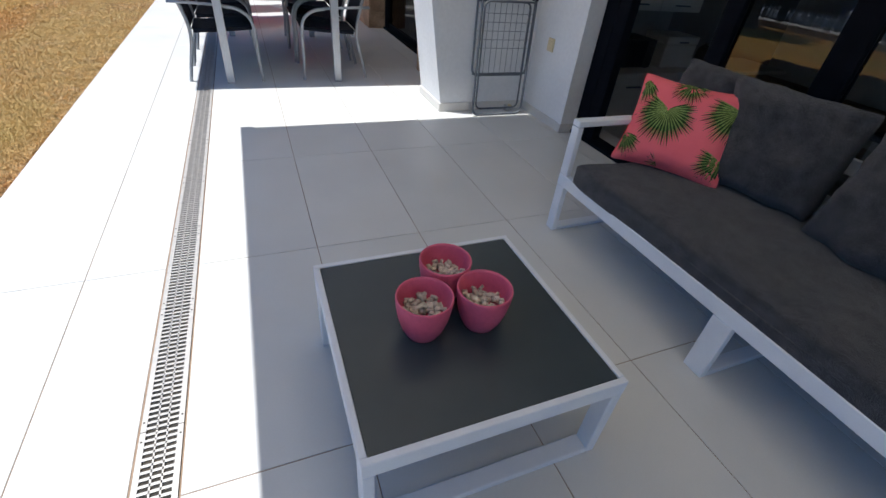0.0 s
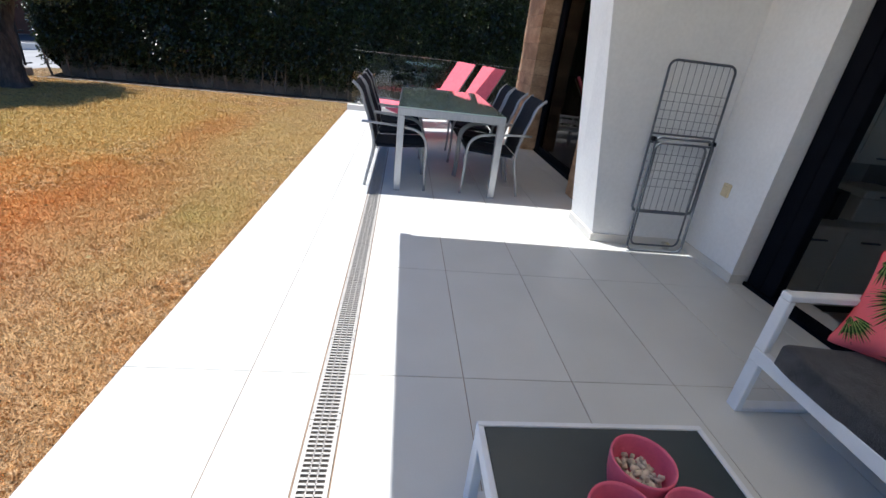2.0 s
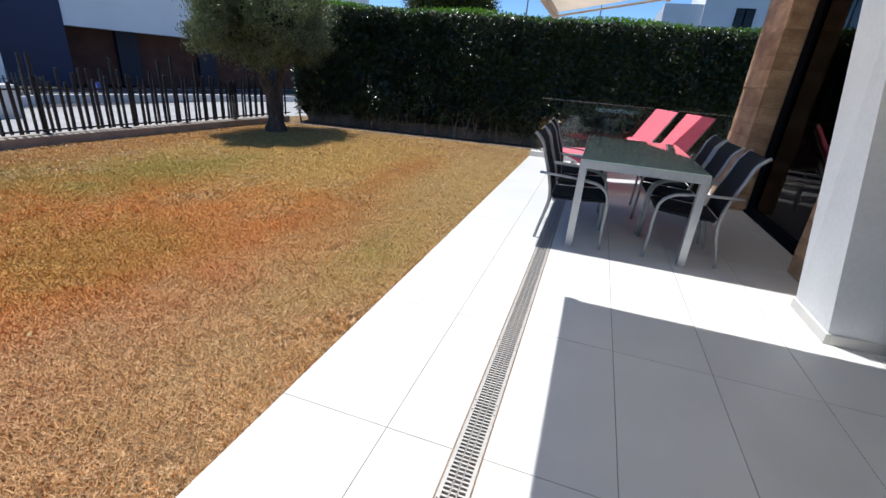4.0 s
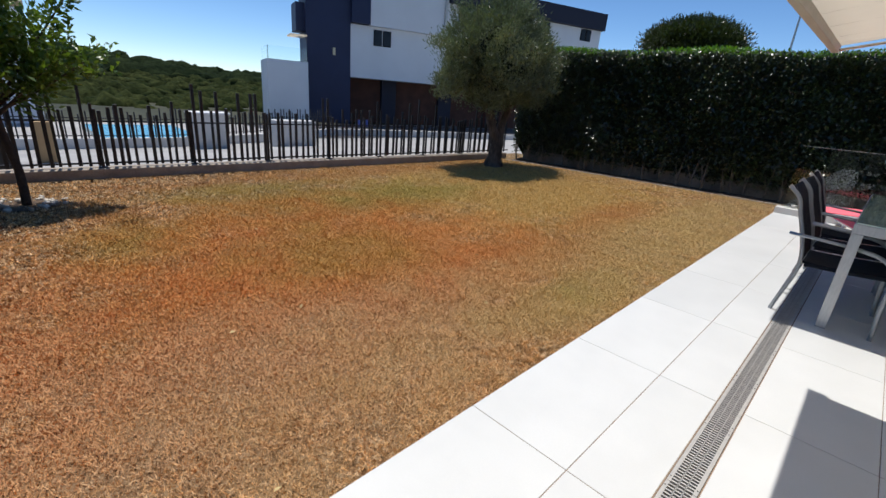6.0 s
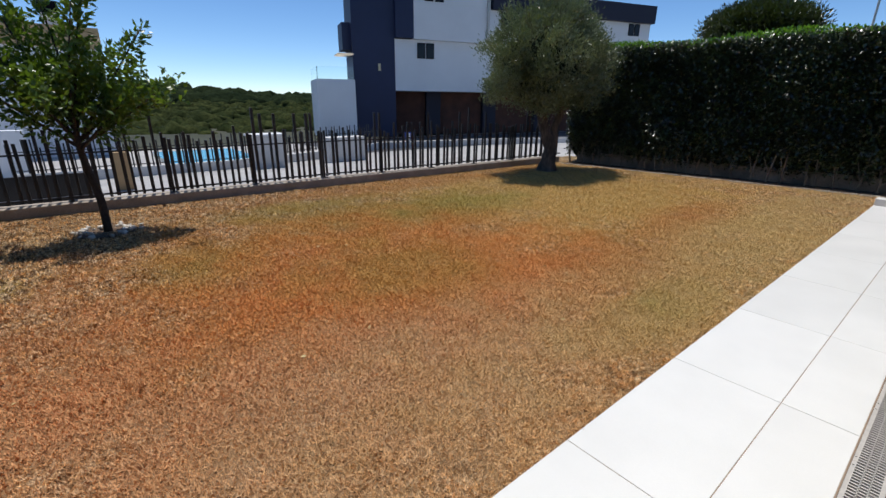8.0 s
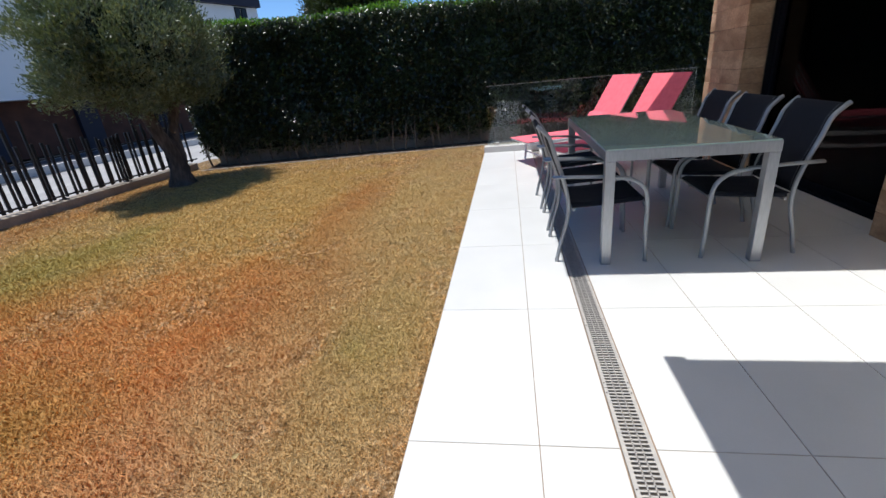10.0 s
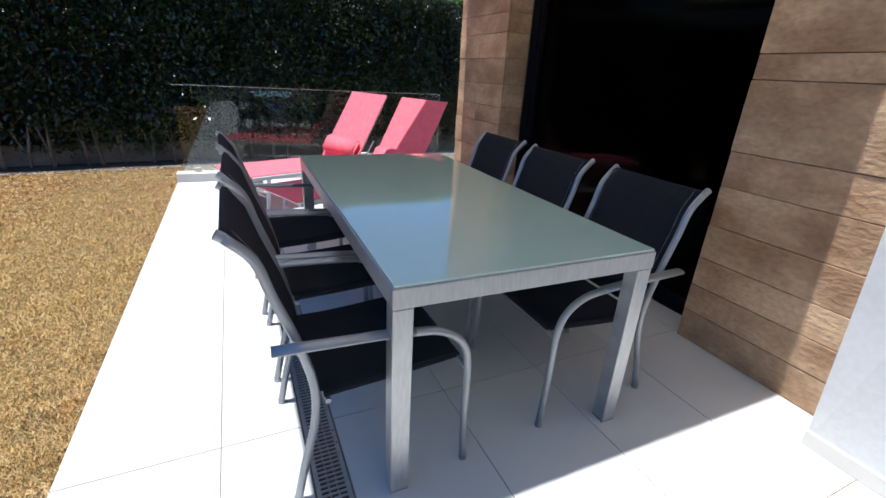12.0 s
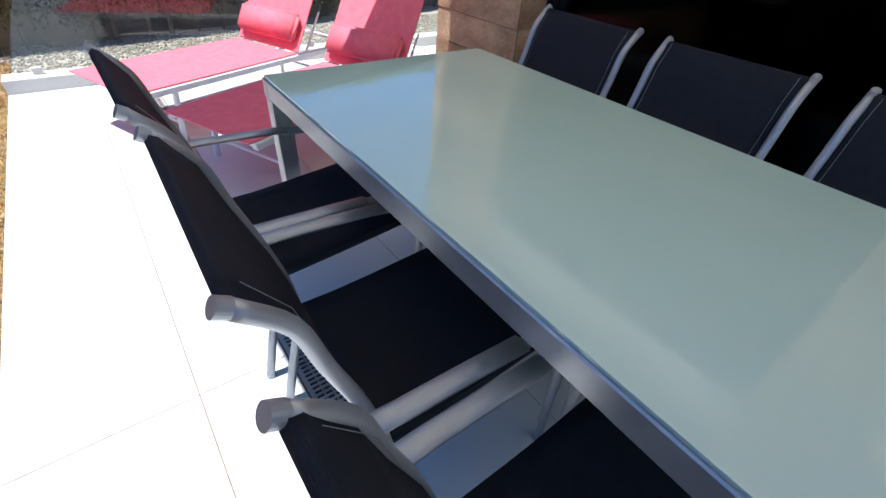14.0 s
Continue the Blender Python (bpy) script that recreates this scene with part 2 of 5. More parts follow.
M_CREAM = surface("cream_plastic", (0.66, 0.56, 0.34), (0.72, 0.62, 0.40), scale=20, rough=0.45)
M_RACK = surface("grey_coated_wire", (0.10, 0.115, 0.135), (0.14, 0.155, 0.175), scale=12, rough=0.4, metal=0.3)
M_CANVAS = translucent_cloth("cream_awning_canvas", (0.62, 0.55, 0.44), (0.66, 0.59, 0.48), scale=5, rough=0.85, bump=0.03, bump_scale=400, fine=0.03)
M_AWNBAR = surface("cream_awning_metal", (0.60, 0.55, 0.46), (0.66, 0.60, 0.51), scale=9, rough=0.45)
M_FENCE = surface("black_fence_paint", (0.014, 0.014, 0.017), (0.022, 0.022, 0.026), scale=15, rough=0.45, fine=0.1)
M_CONCRETE = surface("kerb_concrete", (0.30, 0.25, 0.20), (0.40, 0.34, 0.28), scale=5, rough=0.9, bump=0.2, bump_scale=60, fine=0.12, coords="World")
M_WALLGREY = surface("rough_grey_wall", (0.14, 0.125, 0.10), (0.26, 0.235, 0.195), scale=3, rough=0.95, bump=0.3, bump_scale=40, fine=0.15, coords="World")
# same lawn twice: ground darkened as shade under the grass, blades lightened as sunlit
M_LAWN = lawn_material("dry_lawn_shaded", 0.58)
M_BLADE = lawn_material("dry_grass_blade_lit", 1.72, True)
M_SOIL = surface("soil", (0.07, 0.042, 0.025), (0.13, 0.085, 0.052), scale=6, rough=0.95, bump=0.5, bump_scale=50, fine=0.2, coords="World")
M_GRAVEL = surface("grey_gravel", (0.27, 0.235, 0.185), (0.42, 0.375, 0.31), scale=40, rough=0.9, bump=0.3, jitter=0.3, island=True, coords="World")
M_HEDGE = leafy("hedge_leaf", (0.012, 0.019, 0.004), (0.050, 0.070, 0.014), rough=0.27, trans=0.12, spec=1.0, jitter=0.8)
M_HEDGETOP = leafy("hedge_new_leaf", (0.07, 0.155, 0.018), (0.12, 0.235, 0.03), rough=0.35, trans=0.3)
# near-black green: the shade deep among leaves, put into the colour
M_LEAFSHADE = surface("foliage_shade", (0.008, 0.014, 0.006), (0.018, 0.028, 0.010), scale=12, rough=0.95, bump=0.8, bump_scale=25, coords="World")
M_OLIVE = leafy("olive_leaf", (0.045, 0.060, 0.026), (0.20, 0.235, 0.13), rough=0.38, trans=0.10)
M_CITRUS = leafy("citrus_leaf", (0.026, 0.058, 0.012), (0.12, 0.18, 0.025), rough=0.3, trans=0.25)
M_BARK = surface("olive_bark", (0.06, 0.045, 0.035), (0.15, 0.115, 0.09), scale=9, rough=0.95, bump=0.9, bump_scale=35, fine=0.25, stretch=(1, 1, 0.3))
M_BARK2 = surface("dark_bark", (0.035, 0.028, 0.022), (0.08, 0.06, 0.045), scale=12, rough=0.95, bump=0.5, bump_scale=50, fine=0.2)
M_STEM = surface("pale_stem", (0.12, 0.10, 0.075), (0.24, 0.20, 0.155), scale=10, rough=0.9, bump=0.4, fine=0.2)
M_ROAD = surface("pale_paving", (0.30, 0.29, 0.28), (0.39, 0.38, 0.36), scale=0.8, rough=0.85, bump=0.1, bump_scale=20, fine=0.06, coords="World")
M_ASPHALT = surface("asphalt", (0.045, 0.047, 0.055), (0.07, 0.072, 0.08), scale=1.5, rough=0.9, bump=0.1, bump_scale=60, fine=0.1, coords="World")
M_SCRUB = surface("scrub_ground", (0.02, 0.025, 0.011), (0.05, 0.05, 0.024), scale=0.05, rough=0.95, fine=0.3, bump_scale=1.5, coords="World")
M_WOODS = surface("pine_woods", (0.007, 0.013, 0.006), (0.020, 0.029, 0.012), scale=0.35, rough=1.0, spec=0.02, bump=1.0, bump_scale=3.0, fine=0.4, coords="World")
M_WOODSNEAR = surface("scrub_trees", (0.010, 0.017, 0.006), (0.040, 0.047, 0.016), scale=0.5, rough=1.0, spec=0.02, bump=1.0, bump_scale=4.0, fine=0.45, coords="World")
M_HOUSEWHITE = surface("white_render", (0.70, 0.705, 0.715), (0.76, 0.765, 0.775), scale=0.6, rough=0.85, bump=0.05, bump_scale=15, coords="World")
M_NAVY = surface("navy_cladding", (0.010, 0.016, 0.055), (0.014, 0.022, 0.068), scale=0.8, rough=0.5, coords="World")
M_NAVYROOF = surface("dark_fascia", (0.011, 0.012, 0.028), (0.016, 0.017, 0.036), scale=0.8, rough=0.6, coords="World")
M_BROWN = surface("brown_cladding", (0.07, 0.028, 0.018), (0.11, 0.045, 0.03), scale=2, rough=0.8, coords="World")
M_WINDOW = surface("window_glass", (0.012, 0.014, 0.018), (0.022, 0.025, 0.03), scale=2, rough=0.05, rough2=0.08, spec=0.2)
M_POOL = surface("pool_water", (0.01, 0.21, 0.32), (0.02, 0.30, 0.40), scale=1.5, rough=0.08, bump=0.2, bump_scale=6)
M_OCHRE = surface("ochre_post", (0.42, 0.28, 0.14), (0.50, 0.34, 0.18), scale=5, rough=0.8)
M_DUSTYWHITE = surface("dusty_white_wall", (0.50, 0.49, 0.47), (0.60, 0.59, 0.57), scale=1.5, rough=0.9, bump=0.1, coords="World")


# ---- mesh helpers ----
def part(name, bm, material, parent=None, label="", smooth=False):
    me = bpy.data.meshes.new(name)
    bm.to_mesh(me)
    bm.free()
    if smooth:
        me.shade_smooth()
    me.materials.append(material)
    ob = new(name, me)
    ob.parent = parent
    if label:
        ob["label"] = label
    return ob


def thing(name, label, category, at=(0, 0, 0), rz=0, group=""):
    ob = new(name)
    ob.empty_display_size = 0.1
    ob.matrix_basis = pose(*at, 0, 0, rz)
    return tagged(ob, label, category, group)


def structure(ob, category=""):
    return tagged(ob, kind="structure", category=category)


def box(bm, x0, x1, y0, y1, z0, z1, bevel=0.0, seg=1):
    r = bmesh.ops.create_cube(bm, size=1, matrix=Matrix.Translation(((x0 + x1) / 2, (y0 + y1) / 2, (z0 + z1) / 2)) @ Matrix.Diagonal((x1 - x0, y1 - y0, z1 - z0, 1)))
    if bevel:
        es = list({e for v in r["verts"] for e in v.link_edges})
        bmesh.ops.bevel(bm, geom=es, offset=bevel, segments=seg, affect="EDGES", profile=0.7)
    return bm


def boxm(*a, **k):
    return box(bmesh.new(), *a, **k)


def tube(bm, pts, r, seg=8, sx=1.0, sy=1.0, cap=True, r_end=None):
    """A round or flattened rod along the points."""
    pts = [Vector(p) for p in pts]
    rings = []
    side = None
    for i, p in enumerate(pts):
        d = (pts[min(i + 1, len(pts) - 1)] - pts[max(i - 1, 0)]).normalized()
        if side is None:
            side = d.cross(Vector((0, 0, 1))) if abs(d.z) < 0.95 else d.cross(Vector((0, 1, 0)))
        side = (side - d * side.dot(d)).normalized()
        up = side.cross(d)
        k = r if r_end is None else r + (r_end - r) * i / (len(pts) - 1)
        rings.append([bm.verts.new(p + side * math.cos(a) * k * sx + up * math.sin(a) * k * sy) for a in (2 * math.pi * j / seg for j in range(seg))])
    for a, b in zip(rings, rings[1:]):
        for j in range(seg):
            bm.faces.new((a[j], a[(j + 1) % seg], b[(j + 1) % seg], b[j]))
    if cap:
        bm.faces.new(list(reversed(rings[0])))
        bm.faces.new(rings[-1])
    return bm


def smooth_path(pts, n=5, closed=False):
    """Points of a Catmull-Rom curve through pts."""
    p = [Vector(q) for q in pts]
    p = [p[-1]] + p + p[:2] if closed else [p[0] * 2 - p[1]] + p + [p[-1] * 2 - p[-2]]
    out = []
    for i in range(1, len(p) - 2):
        for k in range(n):
            t = k / n
            out.append(0.5 * ((2 * p[i]) + (p[i + 1] - p[i - 1]) * t + (2 * p[i - 1] - 5 * p[i] + 4 * p[i + 1] - p[i + 2]) * t * t + (3 * p[i] - p[i - 1] - 3 * p[i + 1] + p[i + 2]) * t ** 3))
    out.append(p[-2])
    return out


def cyl(bm, x, y, z0, z1, r, seg=16, r2=None):
    bmesh.ops.create_cone(bm, cap_ends=True, segments=seg, radius1=r, radius2=r if r2 is None else r2, depth=z1 - z0, matrix=Matrix.Translation((x, y, (z0 + z1) / 2)))
    return bm


def lathe(bm, prof, seg=28, centre=(0, 0)):
    rings = [[bm.verts.new((centre[0] + r * math.cos(2 * math.pi * j / seg), centre[1] + r * math.sin(2 * math.pi * j / seg), z)) for j in range(seg)] for r, z in prof]
    for a, b in zip(rings, rings[1:]):
        for j in range(seg):
            bm.faces.new((a[j], a[(j + 1) % seg], b[(j + 1) % seg], b[j]))
    bm.faces.new(list(reversed(rings[0])))
    bm.faces.new(rings[-1])
    return bm


def quad(bm, pts):
    bm.faces.new([bm.verts.new(p) for p in pts])
    return bm


def array_mesh(name, verts, faces, material, parent=None, kind="", smooth=False, label=""):
    me = bpy.data.meshes.new(name)
    k = faces.shape[1]
    me.vertices.add(len(verts))
    me.vertices.foreach_set("co", np.ascontiguousarray(verts, dtype=np.float32).ravel())
    me.loops.add(faces.size)
    me.loops.foreach_set("vertex_index", np.ascontiguousarray(faces, dtype=np.int32).ravel())
    me.polygons.add(len(faces))
    me.polygons.foreach_set("loop_start", np.arange(0, faces.size, k, dtype=np.int32))
    me.update(calc_edges=True)
    me.validate()
    me.materials.append(material)
    if smooth:
        me.shade_smooth()
    ob = new(name, me)
    ob.parent = parent
    if kind:
        ob["kind"] = kind
    if label:
        ob["label"] = label
    return ob


def leaves(name, pos, aim, length, width, material, parent=None, rng=None, fold=0.25, kind="stuff", flat=0.0):
    """Many small folded leaves at pos, pointing roughly along aim; flat turns their faces to the sky."""
    n = len(pos)
    aim = aim / (np.linalg.norm(aim, axis=1, keepdims=True) + 1e-9)
    rand = rng.normal(size=(n, 3)) + np.array([0, 0, flat])
    side = np.cross(aim, rand)
    side /= np.linalg.norm(side, axis=1, keepdims=True) + 1e-9
    nor = np.cross(side, aim)
    ln = (length * rng.uniform(0.7, 1.25, n))[:, None]
    wd = (width * rng.uniform(0.75, 1.2, n))[:, None]
    a = pos
    tip = pos + aim * ln
    mid = pos + aim * ln * 0.45
    lft = mid + side * wd * 0.5 + nor * wd * fold
    rgt = mid - side * wd * 0.5 + nor * wd * fold
    v = np.stack([a, lft, tip, rgt], axis=1).reshape(-1, 3)
    i = np.arange(n)[:, None] * 4
    f = np.concatenate([i + np.array([[0, 2, 1]]), i + np.array([[0, 3, 2]])])
    return array_mesh(name, v, f, material, parent, kind)


def pebbles(name, centres, size, material, parent=None, rng=None, kind="stuff"):
    """Small uneven stones, eight corners each."""
    n = len(centres)
    c = np.array([[x, y, z] for x in (-1, 1) for y in (-1, 1) for z in (-1, 1)], float) * 0.5
    s = size * rng.uniform(0.5, 1.3, (n, 1, 3)) * np.array([1, 1, 0.7])
    v = c[None] * s * rng.uniform(0.6, 1.1, (n, 8, 3))
    a = rng.uniform(0, 2 * np.pi, n)
    b = rng.uniform(-0.5, 0.5, n)
    ca, sa, cb, sb = np.cos(a), np.sin(a), np.cos(b), np.sin(b)
    x, y, z = v[..., 0], v[..., 1], v[..., 2]
    y, z = y * cb[:, None] - z * sb[:, None], y * sb[:, None] + z * cb[:, None]
    x, y = x * ca[:, None] - y * sa[:, None], x * sa[:, None] + y * ca[:, None]
    v = (np.stack([x, y, z], axis=-1) + np.asarray(centres)[:, None]).reshape(-1, 3)
    f = np.array([[0, 1, 3, 2], [4, 6, 7, 5], [0, 4, 5, 1], [2, 3, 7, 6], [0, 2, 6, 4], [1, 5, 7, 3]])
    f = (np.arange(n)[:, None, None] * 8 + f[None]).reshape(-1, 4)
    return array_mesh(name, v, f, material, parent, kind)


# ---- plan ----
TW, TL = 0.475, 0.95
LAWN_X, DRAIN_L, DRAIN_R = -1.33, -0.582, -0.472
FLOOR_N, FLOOR_S = 6.93, -4.75
PIL_X, PIL_S, PIL_N = 1.2, 1.6, 2.08
STONE_X, DOOR_S, DOOR_N, END_Y = 1.4, 2.82, 4.88, 5.72
NEAR_X, NEAR_N = 1.95, 1.03


def fence_x(y):
    return -7.19 + 0.050 * (y - 1.0)


def hedge_y(x):
    return 8.12 + 0.13 * (x + 1.5)


# ---- ground ----
def ground():
    bm = bmesh.new()
    R = 1500
    quad(bm, [(-R, -R, -0.85), (R, -R, -0.85), (R, R, -0.85), (-R, R, -0.85)])
    structure(part("ground", bm, M_SCRUB), "ground")
    bm = bmesh.new()
    box(bm, -7.4, LAWN_X, -3.4, 8.6, -0.5, -0.02)
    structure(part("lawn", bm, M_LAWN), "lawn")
    bm = bmesh.new()
    box(bm, LAWN_X, DRAIN_L, FLOOR_S, FLOOR_N, -0.5, -0.0028)
    box(bm, DRAIN_L, DRAIN_R, FLOOR_S, FLOOR_N, -0.5, -0.012)
    box(bm, DRAIN_R, 2.10, FLOOR_S, FLOOR_N, -0.5, -0.0028)
    box(bm, 2.10, 2.3, FLOOR_S, FLOOR_N, -0.84, -0.012)
    box(bm, 6.1, 8.5, FLOOR_S, FLOOR_N, -0.84, -0.012)
    box(bm, 2.3, 6.1, 2.42, FLOOR_N, -0.84, -0.012)
    box(bm, 2.3, 6.1, FLOOR_S, -4.6, -0.84, -0.012)
    structure(part("terrace_bed", bm, M_GROUT), "floor")
    bm = bmesh.new()
    box(bm, LAWN_X + 0.002, 8.5, FLOOR_N + 0.002, 10.2, -0.5, -0.03)
    structure(part("gravel_bed", bm, M_GRAVEL), "ground")
    bm = bmesh.new()
    prof = [(-7.25, -0.02), (-9.5, -0.15), (-13.5, -0.55), (-15.0, -0.6), (-21.5, -0.6)]
    for (xa, za), (xb, zb) in zip(prof, prof[1:]):
        quad(bm, [(xb, -30, zb), (xa, -30, za), (xa, 40, za), (xb, 40, zb)])
    bmesh.ops.remove_doubles(bm, verts=bm.verts, dist=0.001)
    structure(part("pavement", bm, M_ROAD), "pavement")
    bm = bmesh.new()
    quad(bm, [(-21, 6.6, -0.59), (-15.6, 6.9, -0.59), (-15.0, 30, -0.59), (-19, 30, -0.59)])
    structure(part("road", bm, M_ASPHALT), "road")


ground()


# ---- house shell ----
def shell():
    wall = lambda name, *b: structure(part(name, boxm(*b), M_STUCCO), "wall")
    bm = bmesh.new()
    rings = []
    for z, lean_s, lean_n in ((0, 0, 0), (2.0, 0.35, 0.30), (2.45, 0, 0), (3.0, 0, 0)):
        rings.append([bm.verts.new(p) for p in ((PIL_X - lean_s, PIL_S, z), (NEAR_X - 0.002, PIL_S, z), (NEAR_X - 0.002, PIL_N, z), (PIL_X - lean_n, PIL_N, z))])
    for lo, hi in zip(rings, rings[1:]):
        for j in range(4):
            bm.faces.new((lo[j], lo[(j + 1) % 4], hi[(j + 1) % 4], hi[j]))
    bm.faces.new(list(reversed(rings[0])))
    bm.faces.new(rings[-1])
    structure(part("wall_pillar", bm, M_STUCCO), "wall")
    wall("wall_return", NEAR_X, 2.25, NEAR_N, PIL_N, 0, 3.0)
    wall("wall_lintel", NEAR_X + 0.02, 2.25, -4.6, NEAR_N - 0.002, 2.3, 3.0)
    wall("wall_south", 1.2, 6.3, -4.8, -4.602, 0, 3.0)
    # east wall leaves an unseen gap, added to let daylight onto the cabinets
    wall("wall_east", 6.1, 6.3, -4.6, -3.4, 0, 3.0)
    wall("wall_east", 6.1, 6.3, -1.8, END_Y, 0, 3.0)
    wall("wall_east", 6.1, 6.3, -3.398, -1.802, 0, 0.9)
    wall("wall_east", 6.1, 6.3, -3.398, -1.802, 2.1, 3.0)
    structure(part("wall_stone", boxm(STONE_X + 0.022, 2.0, PIL_N + 0.002, DOOR_S, 0, 3.0), M_STONEJ), "wall")
    structure(part("wall_stone_north", boxm(STONE_X + 0.022, 2.0, DOOR_N + 0.022, END_Y, 0, 3.0), M_STONEJ), "wall")
    structure(part("wall_lintel_north", boxm(1.5, 2.0, DOOR_S + 0.002, DOOR_N + 0.02, 2.35, 3.0), M_STUCCO), "wall")
    wall("wall_north", 2.002, 6.1, END_Y - 0.2, END_Y, 0, 3.0)
    wall("wall_partition", 2.302, 6.098, 2.42, 2.56, -0.008, 2.595)
    # thin darker sheet added over the white partition so the kitchen looks unlit
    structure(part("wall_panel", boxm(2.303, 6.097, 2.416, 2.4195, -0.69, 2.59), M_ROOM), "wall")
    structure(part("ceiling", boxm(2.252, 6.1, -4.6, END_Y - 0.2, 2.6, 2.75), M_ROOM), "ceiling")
    structure(part("roof", boxm(1.15, 6.4, -4.85, END_Y + 0.05, 3.0, 3.25), M_STUCCO), "roof")
    structure(part("floor", boxm(2.1, 2.3, -4.6, END_Y - 0.2, -0.01, 0.004), M_TILE), "floor")
    structure(part("floor_north", boxm(2.302, 6.1, 2.562, END_Y - 0.2, -0.01, 0.004), M_TILE), "floor")
    structure(part("floor_kitchen", boxm(2.302, 6.098, -4.598, 2.418, -0.74, -0.70), M_TILE), "floor")
    for n, b in (("baseboard", (PIL_X - 0.024, PIL_X - 0.001, PIL_S - 0.012, PIL_N, 0, 0.065)), ("baseboard", (PIL_X - 0.001, NEAR_X - 0.012, PIL_S - 0.012, PIL_S - 0.001, 0, 0.065)),
                 ("baseboard", (NEAR_X - 0.012, NEAR_X - 0.001, NEAR_N, PIL_S - 0.013, 0, 0.065)), ("baseboard", (NEAR_X - 0.012, 2.06, NEAR_N - 0.012, NEAR_N - 0.001, 0, 0.065))):
        structure(part(n, boxm(*b, bevel=0.002), M_SKIRT), "baseboard")


shell()


def sliding_door(name, label, x, y0, y1, z1, mullions, pane, closed, fw=0.06):
    """A sliding door in the plane x; mullions are the y of the frame's uprights; closed says which bays have a pane."""
    d = tagged(new(name), label, "door", kind="structure")
    fr = [("frame_head", (x, x + 0.09, y0, y1, z1 - fw, z1)), ("frame_sill", (x - 0.02, x + 0.12, y0, y1, 0.0, 0.025))]
    for n, b in fr:
        part(n, boxm(*b, bevel=0.003), M_BLACKFRAME, d)
    for y, w in mullions:
        part("stile", boxm(x + 0.005, x + 0.075, y - w / 2, y + w / 2, 0.026, z1 - fw - 0.001, bevel=0.004), M_BLACKFRAME, d)
    for (ya, wa), (yb, wb), c in zip(mullions, mullions[1:], closed):
        if c:
            part("bottom_rail", boxm(x + 0.015, x + 0.065, ya + wa / 2 + 0.001, yb - wb / 2 - 0.001, 0.026, 0.09), M_BLACKFRAME, d)
            ob = part("pane", boxm(x + 0.034, x + 0.042, ya + wa / 2 + 0.001, yb - wb / 2 - 0.001, 0.091, z1 - fw - 0.002), pane, d)
            ob.visible_shadow = False
    return d


sliding_door("door_1", "anthracite sliding terrace door with dark tinted panes, shut, between stone piers", 1.62, DOOR_S + 0.002, DOOR_N + 0.02, 2.35,
             [(DOOR_S + 0.035, 0.06), (DOOR_N - 0.13, 0.05), (DOOR_N - 0.045, 0.09)], M_DOORGLASS, [True, True])
sliding_door("door_2", "anthracite sliding terrace door slid open beside the white wall", 2.06, -4.59, NEAR_N - 0.014, 2.3,
             [(-4.5, 0.08), (-3.2, 0.08), (-1.9, 0.10), (-0.47, 0.12), (0.10, 0.10), (0.84, 0.10), (0.955, 0.12)], M_DOORGLASS2, [True, True, True, True, False, False])


# ---- interior seen through the doors ----
def cabinet(name, label, x0, x1, y0, y1, z0, z1, group, handle_z):
    t = thing(name, label, "cabinet", ((x0 + x1) / 2, (y0 + y1) / 2, z0), 0, group)
    w, d, h = x1 - x0, y1 - y0, z1 - z0
    part("body", boxm(-w / 2, w / 2, -d / 2 + 0.02, d / 2, 0, h), M_CABINET, t)
    dr = part("door", boxm(-w / 2 + 0.002, w / 2 - 0.002, -d / 2, -d / 2 + 0.018, 0.003, h - 0.003, bevel=0.002), M_CABINET, t)
    part("handle", boxm(-0.09, 0.09, -d / 2 - 0.025, -d / 2 - 0.001, handle_z, handle_z + 0.012, bevel=0.002), M_RACK, dr, "dark metal bar handle")
    return t


for i in range(3):
    cabinet("base_cabinet", "cream lacquered kitchen base cabinet with a dark metal bar handle", 2.56 + i * 0.53, 3.085 + i * 0.53, 1.84, 2.415, -0.6, 0.16, "kitchen base cabinets", 0.66)
for i in range(3):
    cabinet("wall_cabinet", "cream lacquered kitchen wall cabinet with a dark metal bar handle", 2.56 + i * 0.53, 3.085 + i * 0.53, 2.08, 2.415, 0.71, 1.31, "kitchen wall cabinets", 0.05)
tagged(part("worktop", boxm(2.54, 5.55, 1.82, 2.415, 0.162, 0.20, bevel=0.004), M_CABINET), "pale kitchen worktop on the cream base cabinets", "worktop")
tagged(part("plinth", boxm(2.56, 5.5, 1.9, 2.41, -0.699, -0.601), M_ROOMDARK), "dark plinth under the kitchen cabinets", "plinth")


structure(part("splashback", boxm(2.56, 4.15, 2.408, 2.4155, 0.202, 0.708), surface("grey_splashback", (0.30, 0.29, 0.27), (0.36, 0.35, 0.33), scale=4, rough=0.3)), "wall")


def tall_unit():
    t = thing("oven_unit", "black built-in oven unit beside the cream kitchen cabinets", "oven", (4.62, 2.13, -0.60))
    part("body", boxm(-0.46, 0.46, -0.26, 0.28, 0, 0.76), M_ROOMDARK, t)
    part("oven_door", boxm(-0.29, 0.29, -0.285, -0.261, 0.08, 0.70, bevel=0.004), M_WINDOW, t, "dark glass oven door")
    part("handle", boxm(-0.24, 0.24, -0.32, -0.286, 0.64, 0.66, bevel=0.004), M_STEEL, t, "steel bar handle")


tall_unit()


